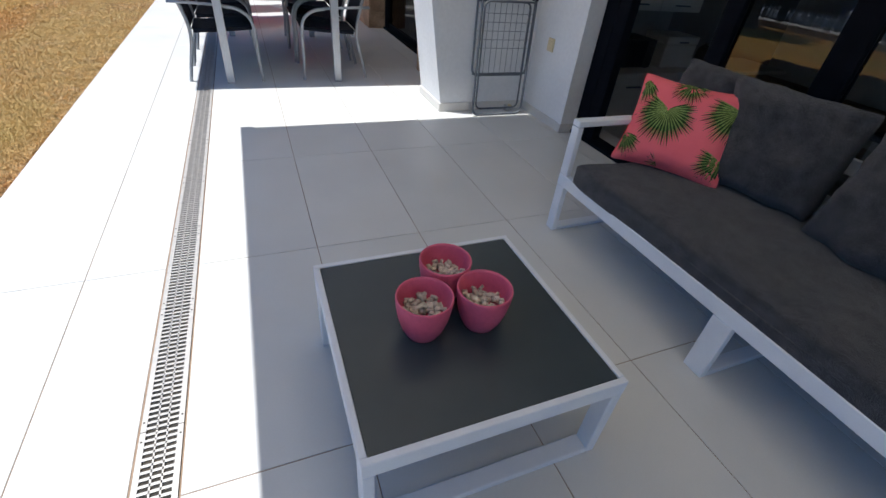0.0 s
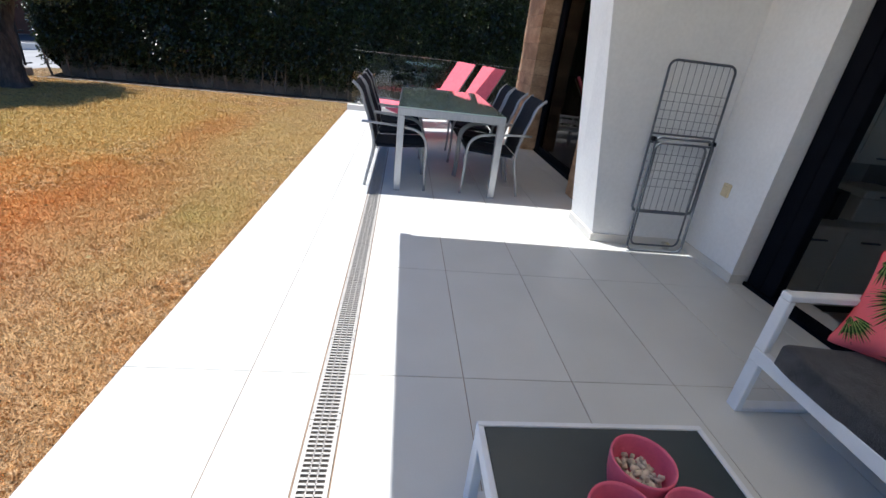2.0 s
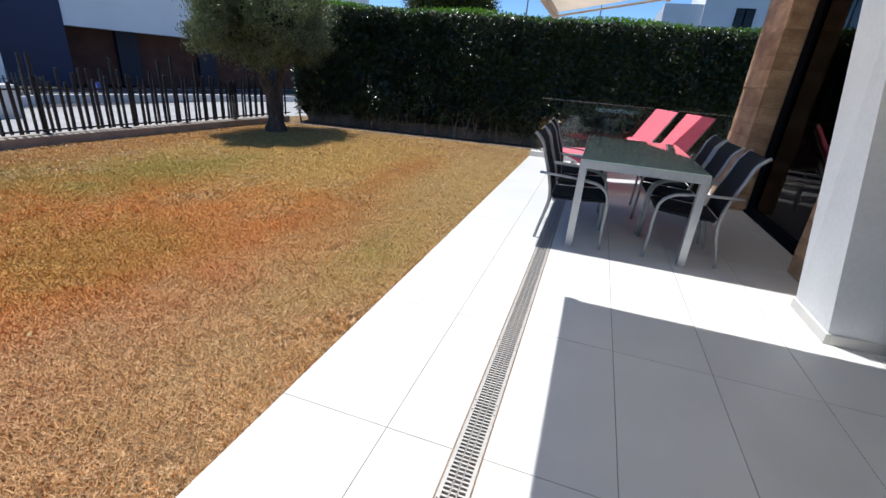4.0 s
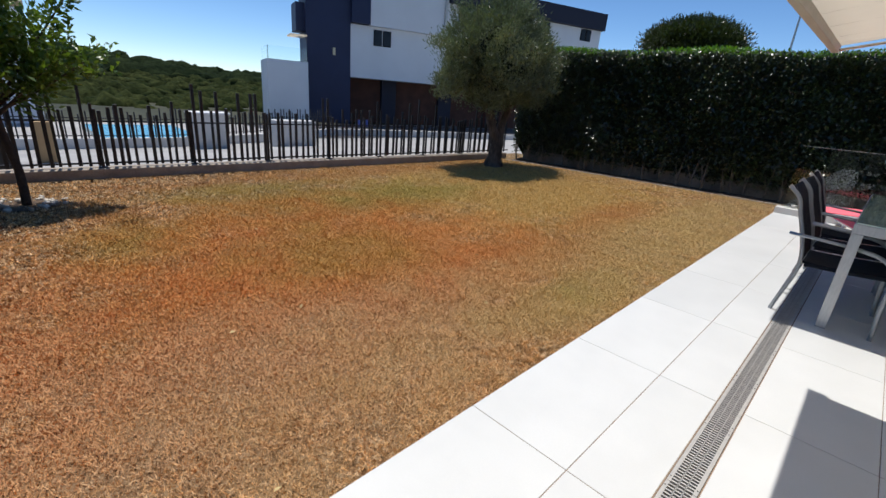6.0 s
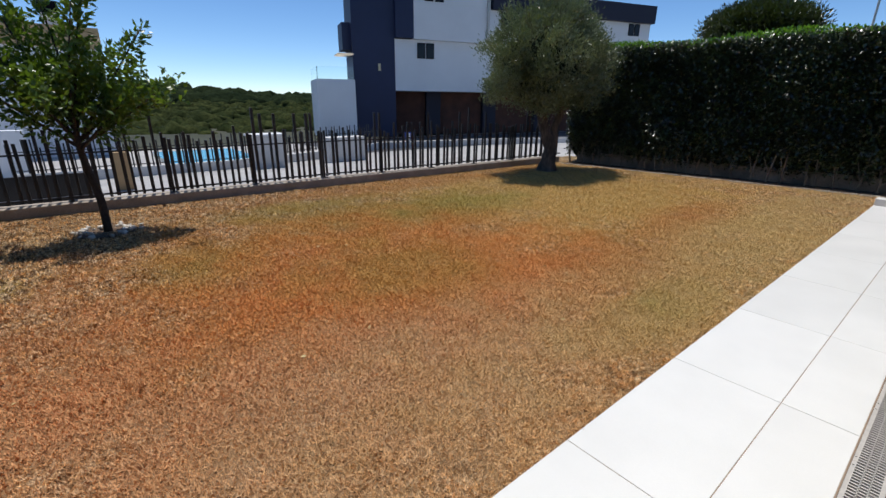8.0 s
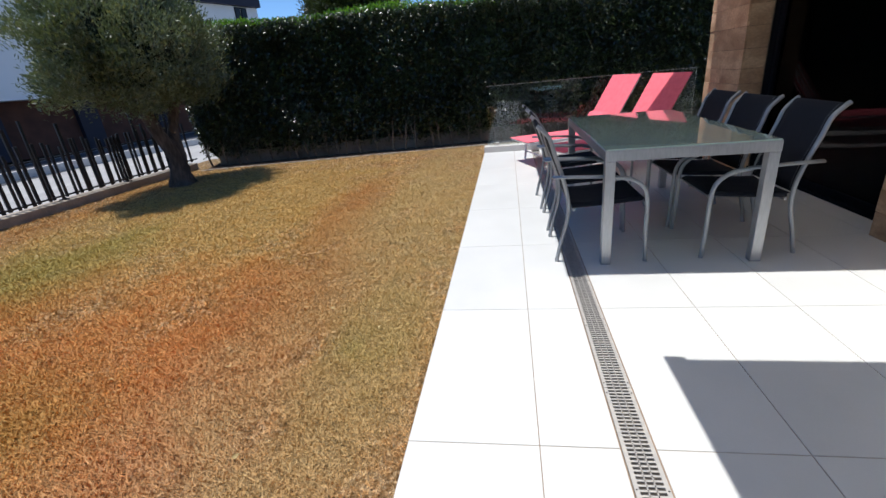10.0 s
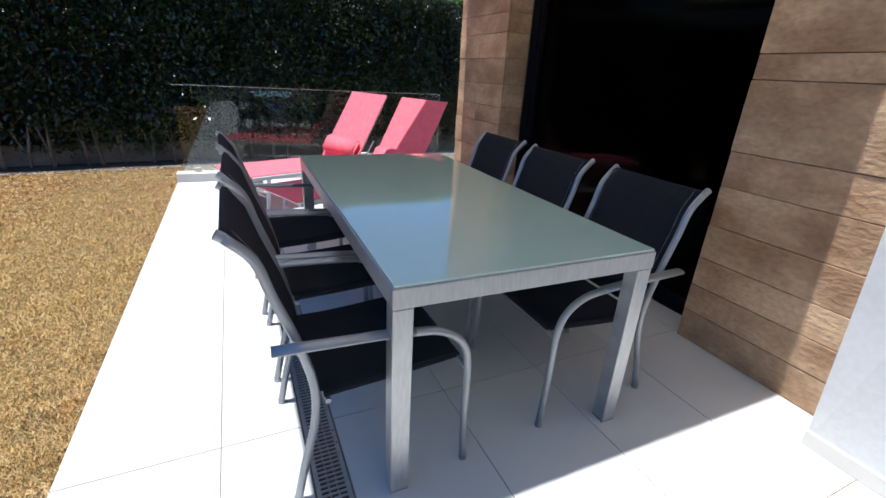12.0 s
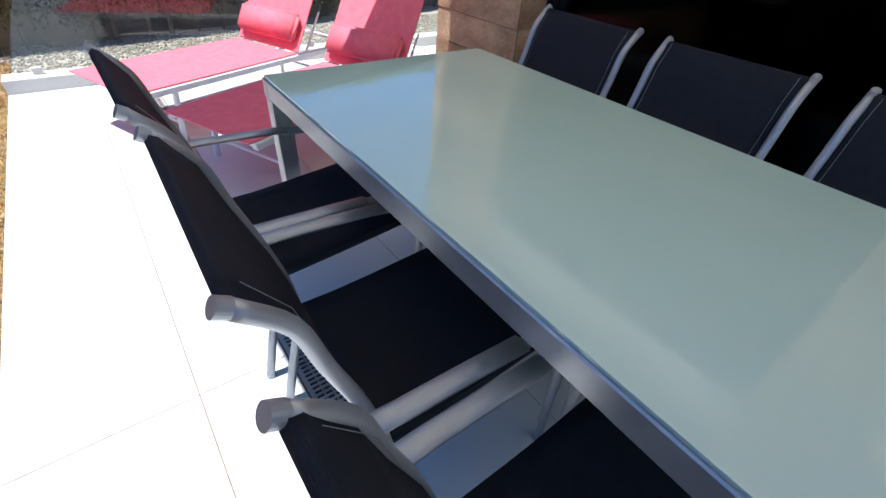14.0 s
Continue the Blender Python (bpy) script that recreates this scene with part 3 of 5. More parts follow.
def kettle():
    t = thing("kettle", "dark kettle on the pale worktop beside the white bread bin", "kettle", (4.38, 2.05, 0.201))
    part("body", lathe(bmesh.new(), [(0.0, 0.0), (0.075, 0.0), (0.08, 0.02), (0.065, 0.15), (0.05, 0.19), (0.0, 0.195)], 20), M_ROOMDARK, t, smooth=True)
    part("lid", lathe(bmesh.new(), [(0.0, 0.196), (0.045, 0.196), (0.03, 0.212), (0.012, 0.216), (0.012, 0.232), (0.0, 0.234)], 16), M_ROOMDARK, t, smooth=True)
    part("handle", tube(bmesh.new(), smooth_path([(0.062, 0, 0.165), (0.12, 0, 0.16), (0.125, 0, 0.09), (0.076, 0, 0.045)], 4), 0.008, 8), M_ROOMDARK, t, smooth=True)


kettle()


def microwave():
    t = thing("microwave", "black microwave oven on the pale worktop", "microwave", (3.40, 2.16, 0.201))
    part("body", boxm(-0.23, 0.23, -0.17, 0.17, 0.01, 0.27, bevel=0.012, seg=2), M_ROOMDARK, t)
    part("door", boxm(-0.22, 0.11, -0.186, -0.171, 0.02, 0.26, bevel=0.004), M_WINDOW, t)
    for x in (-0.2, 0.2):
        part("foot", boxm(x - 0.015, x + 0.015, -0.15, 0.15, 0, 0.01), M_ROOMDARK, t)


microwave()
t = thing("bread_bin", "white lidded bread bin on the pale kitchen worktop", "bread bin", (4.0, 2.16, 0.201))
part("body", boxm(-0.21, 0.21, -0.15, 0.17, 0, 0.22, bevel=0.02, seg=3), M_CABINET, t)
part("lid", boxm(-0.215, 0.215, -0.155, 0.175, 0.222, 0.30, bevel=0.02, seg=3), M_CABINET, t)
part("handle", boxm(-0.06, 0.06, -0.17, -0.156, 0.24, 0.255, bevel=0.003), M_RACK, t)
t = thing("kitchen_island", "white kitchen island with a dark top behind the open door", "island", (4.7, -0.6, -0.699))
part("body", boxm(-0.45, 0.45, -0.75, 0.75, 0, 0.84, bevel=0.004), M_CABINET, t)
part("top", boxm(-0.5, 0.5, -0.8, 0.8, 0.841, 0.88, bevel=0.004), M_ROOMDARK, t, "dark stone top")

# ---- terrace end: upstand, glass rail ----
structure(part("upstand", boxm(LAWN_X, STONE_X + 1.0, FLOOR_N + 0.002, FLOOR_N + 0.16, -0.02, 0.095, bevel=0.006), M_SKIRT), "kerb")


def rail():
    t = thing("glass_rail", "frameless clear glass balustrade on the white upstand at the terrace end", "balustrade", (0, 0, 0.095))
    y = FLOOR_N + 0.08
    for a, b in ((-1.25, -0.25), (-0.245, 0.76), (0.765, 1.77)):
        part("pane", boxm(a, b, y - 0.006, y + 0.006, 0.0, 0.905, bevel=0.001), M_RAILGLASS, t).visible_shadow = False
        part("clamp", boxm(a + 0.1, a + 0.16, y - 0.02, y + 0.02, -0.001, 0.05, bevel=0.004), M_STEEL, t)
        part("clamp", boxm(b - 0.16, b - 0.1, y - 0.02, y + 0.02, -0.001, 0.05, bevel=0.004), M_STEEL, t)
    part("pane", boxm(1.77, 1.782, END_Y + 0.01, y - 0.008, 0, 0.905, bevel=0.001), M_RAILGLASS, t).visible_shadow = False
    part("cap_rail", boxm(-1.25, 1.782, y - 0.005, y + 0.005, 0.906, 0.910), M_STEEL, t, "slim metal cap rail")


rail()
structure(part("upstand_side", boxm(1.70, 1.85, END_Y + 0.002, FLOOR_N, 0, 0.095), M_SKIRT), "kerb")


# ---- dining table and chairs ----
def dining_table():
    x0, x1, y0, y1, h = -0.358, 0.582, 2.450, 4.325, 0.740
    t = thing("dining_table", "silver aluminium dining table with a pale frosted green glass top", "table", ((x0 + x1) / 2, (y0 + y1) / 2, 0), -0.6)
    a, b = (x1 - x0) / 2, (y1 - y0) / 2
    part("tabletop", boxm(-a + 0.006, a - 0.006, -b + 0.006, b - 0.006, h - 0.008, h, bevel=0.002, seg=2), M_GLASSTOP, t, "pale green frosted glass top")
    for n, q in (("apron_end", (-a, a, -b, -b + 0.035)), ("apron_end", (-a, a, b - 0.035, b)), ("apron_side", (-a, -a + 0.035, -b + 0.0355, b - 0.0355)), ("apron_side", (a - 0.035, a, -b + 0.0355, b - 0.0355))):
        part(n, boxm(*q, h - 0.071, h - 0.0085, bevel=0.003), M_ALU, t)
    for sx in (-1, 1):
        for sy in (-1, 1):
            cx, cy = sx * (a - 0.032), sy * (b - 0.032)
            part("leg", boxm(cx - 0.03, cx + 0.03, cy - 0.03, cy + 0.03, 0.008, h - 0.0715, bevel=0.003), M_ALU, t)
            part("foot", boxm(cx - 0.029, cx + 0.029, cy - 0.029, cy + 0.029, 0, 0.0075), M_TUBE, t)
    return t


dining_table()


def dining_chair():
    t = thing("dining_chair", "black mesh garden armchair with curved grey tubes at the glass table", "chair", (0, 0, 0), 0, "chairs round the dining table")
    W = 0.236
    for s in (-1, 1):
        y = s * W
        back = smooth_path([(-0.275, y, 0.012), (-0.25, y, 0.13), (-0.21, y, 0.30), (-0.208, y, 0.43), (-0.245, y, 0.58), (-0.293, y, 0.72), (-0.325, y, 0.82), (-0.385, y, 0.885)], 4)
        part("back_leg", tube(bmesh.new(), back, 0.0128, 14), M_TUBE, t, smooth=True)
        ya = s * 0.276
        front = smooth_path([(0.275, ya, 0.012), (0.265, ya, 0.20), (0.262, ya, 0.40), (0.235, ya, 0.49), (0.16, ya, 0.545), (0.06, ya, 0.562)], 4)
        part("front_leg", tube(bmesh.new(), front, 0.0122, 14, r_end=0.0135), M_TUBE, t, smooth=True)
        part("armrest", tube(bmesh.new(), [(0.075, ya, 0.565), (-0.05, ya, 0.573), (-0.2, ya, 0.58), (-0.31, ya - s * 0.004, 0.583)], 0.0125, 14, 1.8, 0.8), M_TUBE, t, "flattened grey armrest", smooth=True)
        part("seat_rail", tube(bmesh.new(), smooth_path([(0.25, s * 0.214, 0.402), (0.05, s * 0.214, 0.385), (-0.18, s * 0.22, 0.375)], 3), 0.012, 10), M_SLING, t, "black fabric hem round the seat tube", smooth=True)
        for x, yf in ((-0.275, y), (0.275, ya)):
            part("foot_cap", cyl(bmesh.new(), x, yf, 0, 0.018, 0.0138, 14), M_TUBE, t)
        part("top_cap", tube(bmesh.new(), [(-0.383, y, 0.884), (-0.399, y, 0.894)], 0.0131, 18), M_TUBE, t, "grey plastic end cap")
    for x, z, w in ((0.255, 0.392, 0.276), (-0.17, 0.355, W)):
        part("cross_bar", tube(bmesh.new(), [(x, -w, z), (x, w, z)], 0.009, 8), M_TUBE, t)

    def sling(path, name, label, half):
        bm = bmesh.new()
        rows = []
        n = 8
        for p in path:
            row = []
            for j in range(n + 1):
                u = j / n * 2 - 1
                row.append(Vector((p[0] - p[2] * (1 - u * u) * 0.6, u * half, p[1] - p[3] * (1 - u * u))))
            rows.append(row)
        vt = [[bm.verts.new(v) for v in r] for r in rows]
        for a, b in zip(vt, vt[1:]):
            for j in range(n):
                bm.faces.new((a[j], a[j + 1], b[j + 1], b[j]))
        bmesh.ops.recalc_face_normals(bm, faces=bm.faces)
        bmesh.ops.solidify(bm, geom=bm.faces[:], thickness=0.006)
        ob = part(name, bm, M_SLING, t, label, smooth=True)
        return ob
    seat = sling([(0.262, 0.385, 0, 0), (0.262, 0.405, 0, 0), (0.24, 0.417, 0, 0.002), (0.12, 0.408, 0, 0.014), (0.0, 0.398, 0, 0.018), (-0.1, 0.392, 0, 0.014), (-0.195, 0.392, 0, 0.004)], "seat", "black mesh seat sling", 0.222)
    back = sling([(-0.195, 0.40, 0.0, 0), (-0.208, 0.47, 0.012, 0), (-0.24, 0.58, 0.02, 0), (-0.293, 0.72, 0.02, 0), (-0.325, 0.82, 0.012, 0), (-0.37, 0.884, 0.004, 0), (-0.383, 0.892, 0, 0), (-0.393, 0.880, 0, 0)], "backrest", "black mesh backrest sling", 0.232)
    for s in (-1, 1):
        part("seam", tube(bmesh.new(), [(x, s * (W - 0.03), z) for x, z in ((-0.197, 0.412), (-0.205, 0.47), (-0.233, 0.58), (-0.285, 0.72), (-0.315, 0.82), (-0.363, 0.888))], 0.0006, 4), M_TUBE, back, "pale stitched seam")
    return t


first = dining_chair()
first.matrix_basis = pose(-0.362, 2.778, 0, 0, 0, 0.5)
for x, y, r in ((-0.365, 3.388, -0.5), (-0.385, 3.99, 1.5), (0.538, 2.805, 179.5), (0.518, 3.408, 181), (0.53, 4.023, 179)):
    copy_thing(first, pose(x, y, 0, 0, 0, r))


# ---- sun loungers ----
def lounger():
    """Foot end at x = 0, head end along +x; 0.6 wide."""
    t = thing("sun_lounger", "pink mesh sun lounger with raised back on a pale metal frame", "lounger", (0, 0, 0), 0, "sun loungers by the glass rail")
    W, H = 0.30, 0.33
    for s in (-1, 1):
        part("side_rail", boxm(0.0, 1.75, s * W - 0.0175, s * W + 0.0175, H - 0.045, H - 0.01, bevel=0.004), M_WHITEMETAL, t)
        for x in (0.22, 1.5):
            part("leg", tube(bmesh.new(), [(x, s * W, H - 0.045), (x - 0.03, s * W, 0.0)], 0.017, 8, 1.1, 0.9), M_WHITEMETAL, t)
        part("prop", tube(bmesh.new(), [(1.25, s * (W - 0.04), H - 0.03), (1.42, s * (W - 0.04), 0.55)], 0.008, 6), M_WHITEMETAL, t)
    for x in (0.02, 0.6, 1.1, 1.73):
        part("cross_bar", tube(bmesh.new(), [(x, -W, H - 0.03), (x, W, H - 0.03)], 0.012, 8), M_WHITEMETAL, t)
    for x in (0.19, 1.47):
        part("stretcher", tube(bmesh.new(), [(x, -W, 0.12), (x, W, 0.12)], 0.009, 6), M_WHITEMETAL, t)
    part("bed", boxm(-0.03, 1.12, -W - 0.005, W + 0.005, H - 0.008, H, bevel=0.002), M_PINKSLING, t, "stretched pink mesh bed")
    bm = boxm(0, 0.80, -W - 0.012, W + 0.012, 0, 0.012, bevel=0.003)
    bmesh.ops.transform(bm, matrix=pose(1.14, 0, H + 0.002, 0, -58, 0), verts=bm.verts)
    part("backrest", bm, M_PINKSLING, t, "raised pink mesh backrest")
    for s in (-1, 1):
        part("back_rail", tube(bmesh.new(), [(1.15, s * (W - 0.03), H - 0.02), (1.15 + 0.43, s * (W - 0.03), H - 0.02 + 0.69)], 0.011, 8), M_WHITEMETAL, t)
    bm = bmesh.new()
    bmesh.ops.create_cube(bm, size=1, matrix=Matrix.Diagonal((0.19, 0.575, 0.062, 1)))
    bmesh.ops.bevel(bm, geom=bm.edges[:], offset=0.022, segments=4, affect="EDGES")
    bmesh.ops.transform(bm, matrix=pose(1.172, 0, H + 0.150, 0, -58, 0), verts=bm.verts)
    p = part("headrest", bm, M_PINKSLING, t, "flat padded pink head pillow", smooth=True)
    return t


l1 = lounger()
l1.matrix_basis = pose(-0.78, 5.87, 0, 0, 0, 21)
copy_thing(l1, pose(-0.44, 5.02, 0, 0, 0, 23))


# ---- coffee table ----
def coffee_table():
    x0, x1, y0, y1, h = -0.064, 0.608, -1.184, -0.524, 0.315
    t = thing("coffee_table", "low white metal coffee table with a dark grey glass top", "table", ((x0 + x1) / 2, (y0 + y1) / 2, 0))
    a, b = (x1 - x0) / 2, (y1 - y0) / 2
    part("tabletop", boxm(-a + 0.018, a - 0.018, -b + 0.018, b - 0.018, h - 0.012, h - 0.003, bevel=0.001), M_GREYTOP, t, "dark grey glass top")
    for n, q in (("apron", (-a, a, -b, -b + 0.017)), ("apron", (-a, a, b - 0.017, b)), ("apron", (-a, -a + 0.017, -b + 0.0175, b - 0.0175)), ("apron", (a - 0.017, a, -b + 0.0175, b - 0.0175))):
        part(n, boxm(*q, h - 0.05, h, bevel=0.002), M_WHITEMETAL, t)
    for sy in (-1, 1):
        yy = sorted((sy * b, sy * (b - 0.05)))
        for sx in (-1, 1):
            xx = sorted((sx * a, sx * (a - 0.03)))
            part("leg", boxm(*xx, *yy, 0, h - 0.0505, bevel=0.003), M_WHITEMETAL, t)
        part("floor_bar", boxm(-a + 0.0305, a - 0.0305, *yy, 0, 0.02, bevel=0.003), M_WHITEMETAL, t)


coffee_table()


def flower_pot(x, y, rz, seed):
    t = thing("flower_pot", "pink flower pot part filled with pale pebbles on the table", "pot", (x, y, 0.3125), rz, "pots on the coffee table")
    prof = [(0.036, 0.0), (0.044, 0.002), (0.058, 0.031), (0.067, 0.063), (0.072, 0.094), (0.0745, 0.123), (0.0735, 0.128), (0.0705, 0.128), (0.068, 0.122), (0.065, 0.088), (0.059, 0.057)]
    part("pot", lathe(bmesh.new(), prof, 36), M_POT, t, smooth=True)
    bm = bmesh.new()
    bmesh.ops.create_uvsphere(bm, u_segments=10, v_segments=6, radius=0.006, matrix=Matrix.Translation((0.066, 0.0, 0.085)) @ Matrix.Diagonal((0.5, 1.4, 1, 1)))
    part("knob", bm, M_POT, t, smooth=True)
    rng = np.random.default_rng(seed)
    n = 110
    r = 0.056 * np.sqrt(rng.uniform(0, 1, n))
    a = rng.uniform(0, 6.28, n)
    c = np.stack([r * np.cos(a), r * np.sin(a), 0.066 + rng.uniform(0, 0.018, n)], axis=1)
    pebbles("pebble_fill", c, 0.0155, M_PEBBLE, t, rng)


flower_pot(0.170, -0.875, -60, 1)
flower_pot(0.332, -0.888, -70, 2)
flower_pot(0.276, -0.748, 100, 3)


# ---- sofa ----
def sofa():
    t = thing("sofa", "white metal garden sofa with charcoal cushions before the terrace door", "sofa")
    X0, X1, Y1, Y0 = 1.13, 1.90, -0.092, -2.02
    part("front_rail", boxm(X0, X0 + 0.03, Y0, Y1, 0.243, 0.300, bevel=0.003), M_WHITEMETAL, t)
    part("rear_rail", boxm(X1 - 0.03, X1, Y0, Y1, 0.235, 0.285, bevel=0.003), M_WHITEMETAL, t)
    part("seat_base", boxm(X0 + 0.031, X1 - 0.031, Y0 + 0.03, Y1 - 0.03, 0.25, 0.262), M_WHITEMETAL, t)
    part("back_rail", boxm(X1 - 0.02, X1, Y0, Y1, 0.56, 0.62, bevel=0.003), M_WHITEMETAL, t)
    part("back_rail", boxm(X1 - 0.02, X1, Y0, Y1, 0.40, 0.46, bevel=0.003), M_WHITEMETAL, t)
    for y, w in ((Y1 - 0.055, 0.055), (-1.09, 0.075), (Y0, 0.055)):
        part("leg", boxm(X0 + 0.001, X0 + 0.029, y, y + w, 0.0, 0.242, bevel=0.003), M_WHITEMETAL, t)
        part("leg", boxm(X1 - 0.029, X1 - 0.001, y, y + 0.05, 0.0, 0.234, bevel=0.003), M_WHITEMETAL, t)
        part("floor_bar", boxm(X0 + 0.03, X1 - 0.03, y, y + 0.05, 0.0, 0.02, bevel=0.003), M_WHITEMETAL, t)
    for y in (Y1 - 0.05, Y0):
        part("arm_post", boxm(X0 + 0.001, X0 + 0.029, y, y + 0.05, 0.301, 0.532, bevel=0.003), M_WHITEMETAL, t)
        part("armrest", boxm(X0, X1 - 0.021, y, y + 0.05, 0.533, 0.56, bevel=0.004), M_WHITEMETAL, t)
        part("arm_post", boxm(X1 - 0.02, X1, y, y + 0.05, 0.286, 0.559, bevel=0.003), M_WHITEMETAL, t)
    return t


def cushion(name, label, w, h, d, m, mat_, category="cushion", group="", puff=0.5, seed=0, wr=0.012, sag=0.045, piped=True):
    """A stuffed cushion lying in the local x (width), z (height) plane, thickness along y."""
    t = thing(name, label, category, group=group)
    bm = bmesh.new()
    bmesh.ops.create_cube(bm, size=2)
    bmesh.ops.subdivide_edges(bm, edges=bm.edges[:], cuts=15, use_grid_fill=True)
    for v in bm.verts:
        x, y, z = v.co
        e = max(abs(x), abs(z))
        edge = (1 - abs(x) ** 6) * (1 - abs(z) ** 6)
        side = abs(y)
        prof = puff + (1 - puff) * edge ** 0.45
        rx = x * (1 - sag * (1 - z * z) * (abs(x) > 0.6))
        rz = z * (1 - sag * (1 - x * x) * (abs(z) > 0.6))
        k = noise.noise(Vector((x * 2.3 + seed, z * 2.3, y))) * wr
        f = abs(noise.noise(Vector((x * 5 + seed * 3, z * 9, y * 2)))) * wr * (0.6 + 1.8 * x * x)
        v.co = Vector((rx * w / 2, y * d / 2 * prof + k - f * (1 if y > 0 else -1), rz * h / 2 + k * 0.4))
    bmesh.ops.smooth_vert(bm, verts=bm.verts, factor=0.5, use_axis_x=True, use_axis_y=True, use_axis_z=True)
    bmesh.ops.smooth_vert(bm, verts=bm.verts, factor=0.5, use_axis_x=True, use_axis_y=True, use_axis_z=True)
    part("cover", bm, mat_, t, smooth=True)
    k = 0.93
    ring = []
    for i in range(40):
        a = 2 * math.pi * i / 40
        c, s = math.cos(a), math.sin(a)
        q = 1 / (abs(c) ** 6 + abs(s) ** 6) ** (1 / 6)
        ring.append((c * q * w / 2 * k * 1.03, 0, s * q * h / 2 * k * 1.03))
    if piped:
        part("piping", tube(bmesh.new(), ring + ring[:1], 0.004, 5, cap=False), mat_, t, smooth=True)
    t.matrix_basis = m
    return t


sofa()
seat = cushion("seat_cushion", "long charcoal canvas seat cushion on the white sofa", 0.76, 1.78, 0.125, pose(1.50, -1.06, 0.335, 90, 0, 0), M_CHARCOAL, "cushion", puff=0.8, seed=4, wr=0.006)
BACKS = [((1.80, -0.24, 0.575), 2), ((1.74, -0.585, 0.59), 13), ((1.72, -1.12, 0.575), -4), ((1.74, -1.66, 0.58), 3)]
for i, (c, r) in enumerate(BACKS):
    cushion("back_cushion", "plump charcoal canvas back cushion leaning on the white sofa back", 0.49, 0.42, 0.23, Matrix.Translation(c) @ pose(0, 0, 0, 0, 0, -90 + r) @ pose(0, 0, 0, -16, 0, 0),
            M_CHARCOAL, group="back cushions of the sofa", seed=7 + i * 3, puff=0.5, wr=0.036, sag=0.03, piped=False)


def palm_print(parent, cx, cz, r, a0, spread, n, y, long=0.3):
    """A fan of printed leaf blades that lie on the cushion's face, dark blades under bright ones."""
    for mat_, wide, lift, shift in ((M_PALMDARK, 0.040, 0.0, 0.5), (M_PALM, 0.021, 0.0007, 0.0)):
        bm = bmesh.new()
        for i in range(n):
            u = (i + shift) / (n - 1) - 0.5
            a = radians(a0 + u * spread)
            k = r * (1 + long * (math.cos(u * 3.0) - 0.6) + (0.09, -0.05, 0.02, -0.10, 0.05)[i % 5])
            d, s = Vector((math.cos(a), 0, math.sin(a))), Vector((-math.sin(a), 0, math.cos(a)))
            rows = []
            for q, w in ((0.04, 0.15), (0.25, 0.7), (0.5, 1.0), (0.72, 0.75), (0.9, 0.3), (1.0, 0.05)):
                row = []
                for sd in (-1, 1):
                    p = d * k * q + s * (sd * w * wide * r)
                    X, Z = cx + p.x, cz + p.z
                    row.append((X, Z))
                rows.append(row)
            rows = [w for w in rows if all(abs(X) < 0.210 and abs(Z) < 0.180 for X, Z in w)]
            vt = [[bm.verts.new((X, y(X, Z) - lift, Z)) for X, Z in w] for w in rows]
            for p, q in zip(vt, vt[1:]):
                bm.faces.new((p[0], p[1], q[1], q[0]))
        part("leaf_print", bm, mat_, parent, "green palm leaf print")


pil = cushion("throw_pillow", "pink pillow printed with green palm leaves on the charcoal sofa", 0.465, 0.40, 0.14,
              Matrix.Translation((1.535, -0.305, 0.565)) @ pose(0, 0, 0, 0, 0, -57) @ pose(0, 0, 0, -26, 0, 0) @ pose(0, 0, 0, 0, 0, 0), M_PINK, "pillow", puff=0.05, seed=2, wr=0.008, sag=0.10, piped=False)


FRONT = np.array([tuple(v.co) for v in pil.children[0].data.vertices if v.co.y < -0.008])


def face_y(X, Z):
    d = (FRONT[:, 0] - X) ** 2 + (FRONT[:, 2] - Z) ** 2
    k = np.argsort(d)[:4]
    w = 1 / (d[k] + 1e-7)
    return float((FRONT[k, 1] * w).sum() / w.sum()) - 0.0022


for cx, cz, r, a0, sp, n, lg in ((-0.07, 0.055, 0.125, 268, 235, 27, 0.5), (-0.195, 0.16, 0.10, 262, 110, 12, 0.3), (-0.02, 0.18, 0.085, 272, 190, 19, 0.25), (0.185, 0.115, 0.125, 240, 150, 19, 0.4),
                                 (0.20, -0.09, 0.10, 235, 150, 16, 0.3), (-0.205, -0.075, 0.10, 285, 120, 14, 0.3), (-0.03, -0.165, 0.05, 200, 150, 7, 0.1)):
    palm_print(pil, cx, cz, r, a0, sp, n, face_y, lg)


# ---- drying rack, switch ----
def loop(pts, r, n=5):
    return tube(bmesh.new(), pts, r, 8)


def round_rect(x0, x1, z0, z1, rad, y=0.0, n=5):
    out = []
    for cx, cz, a0 in ((x1 - rad, z1 - rad, 0), (x0 + rad, z1 - rad, 90), (x0 + rad, z0 + rad, 180), (x1 - rad, z0 + rad, 270)):
        for i in range(n + 1):
            a = radians(a0 + 90 * i / n)
            out.append((cx + rad * math.cos(a), y, cz + rad * math.sin(a)))
    return out + out[:1]


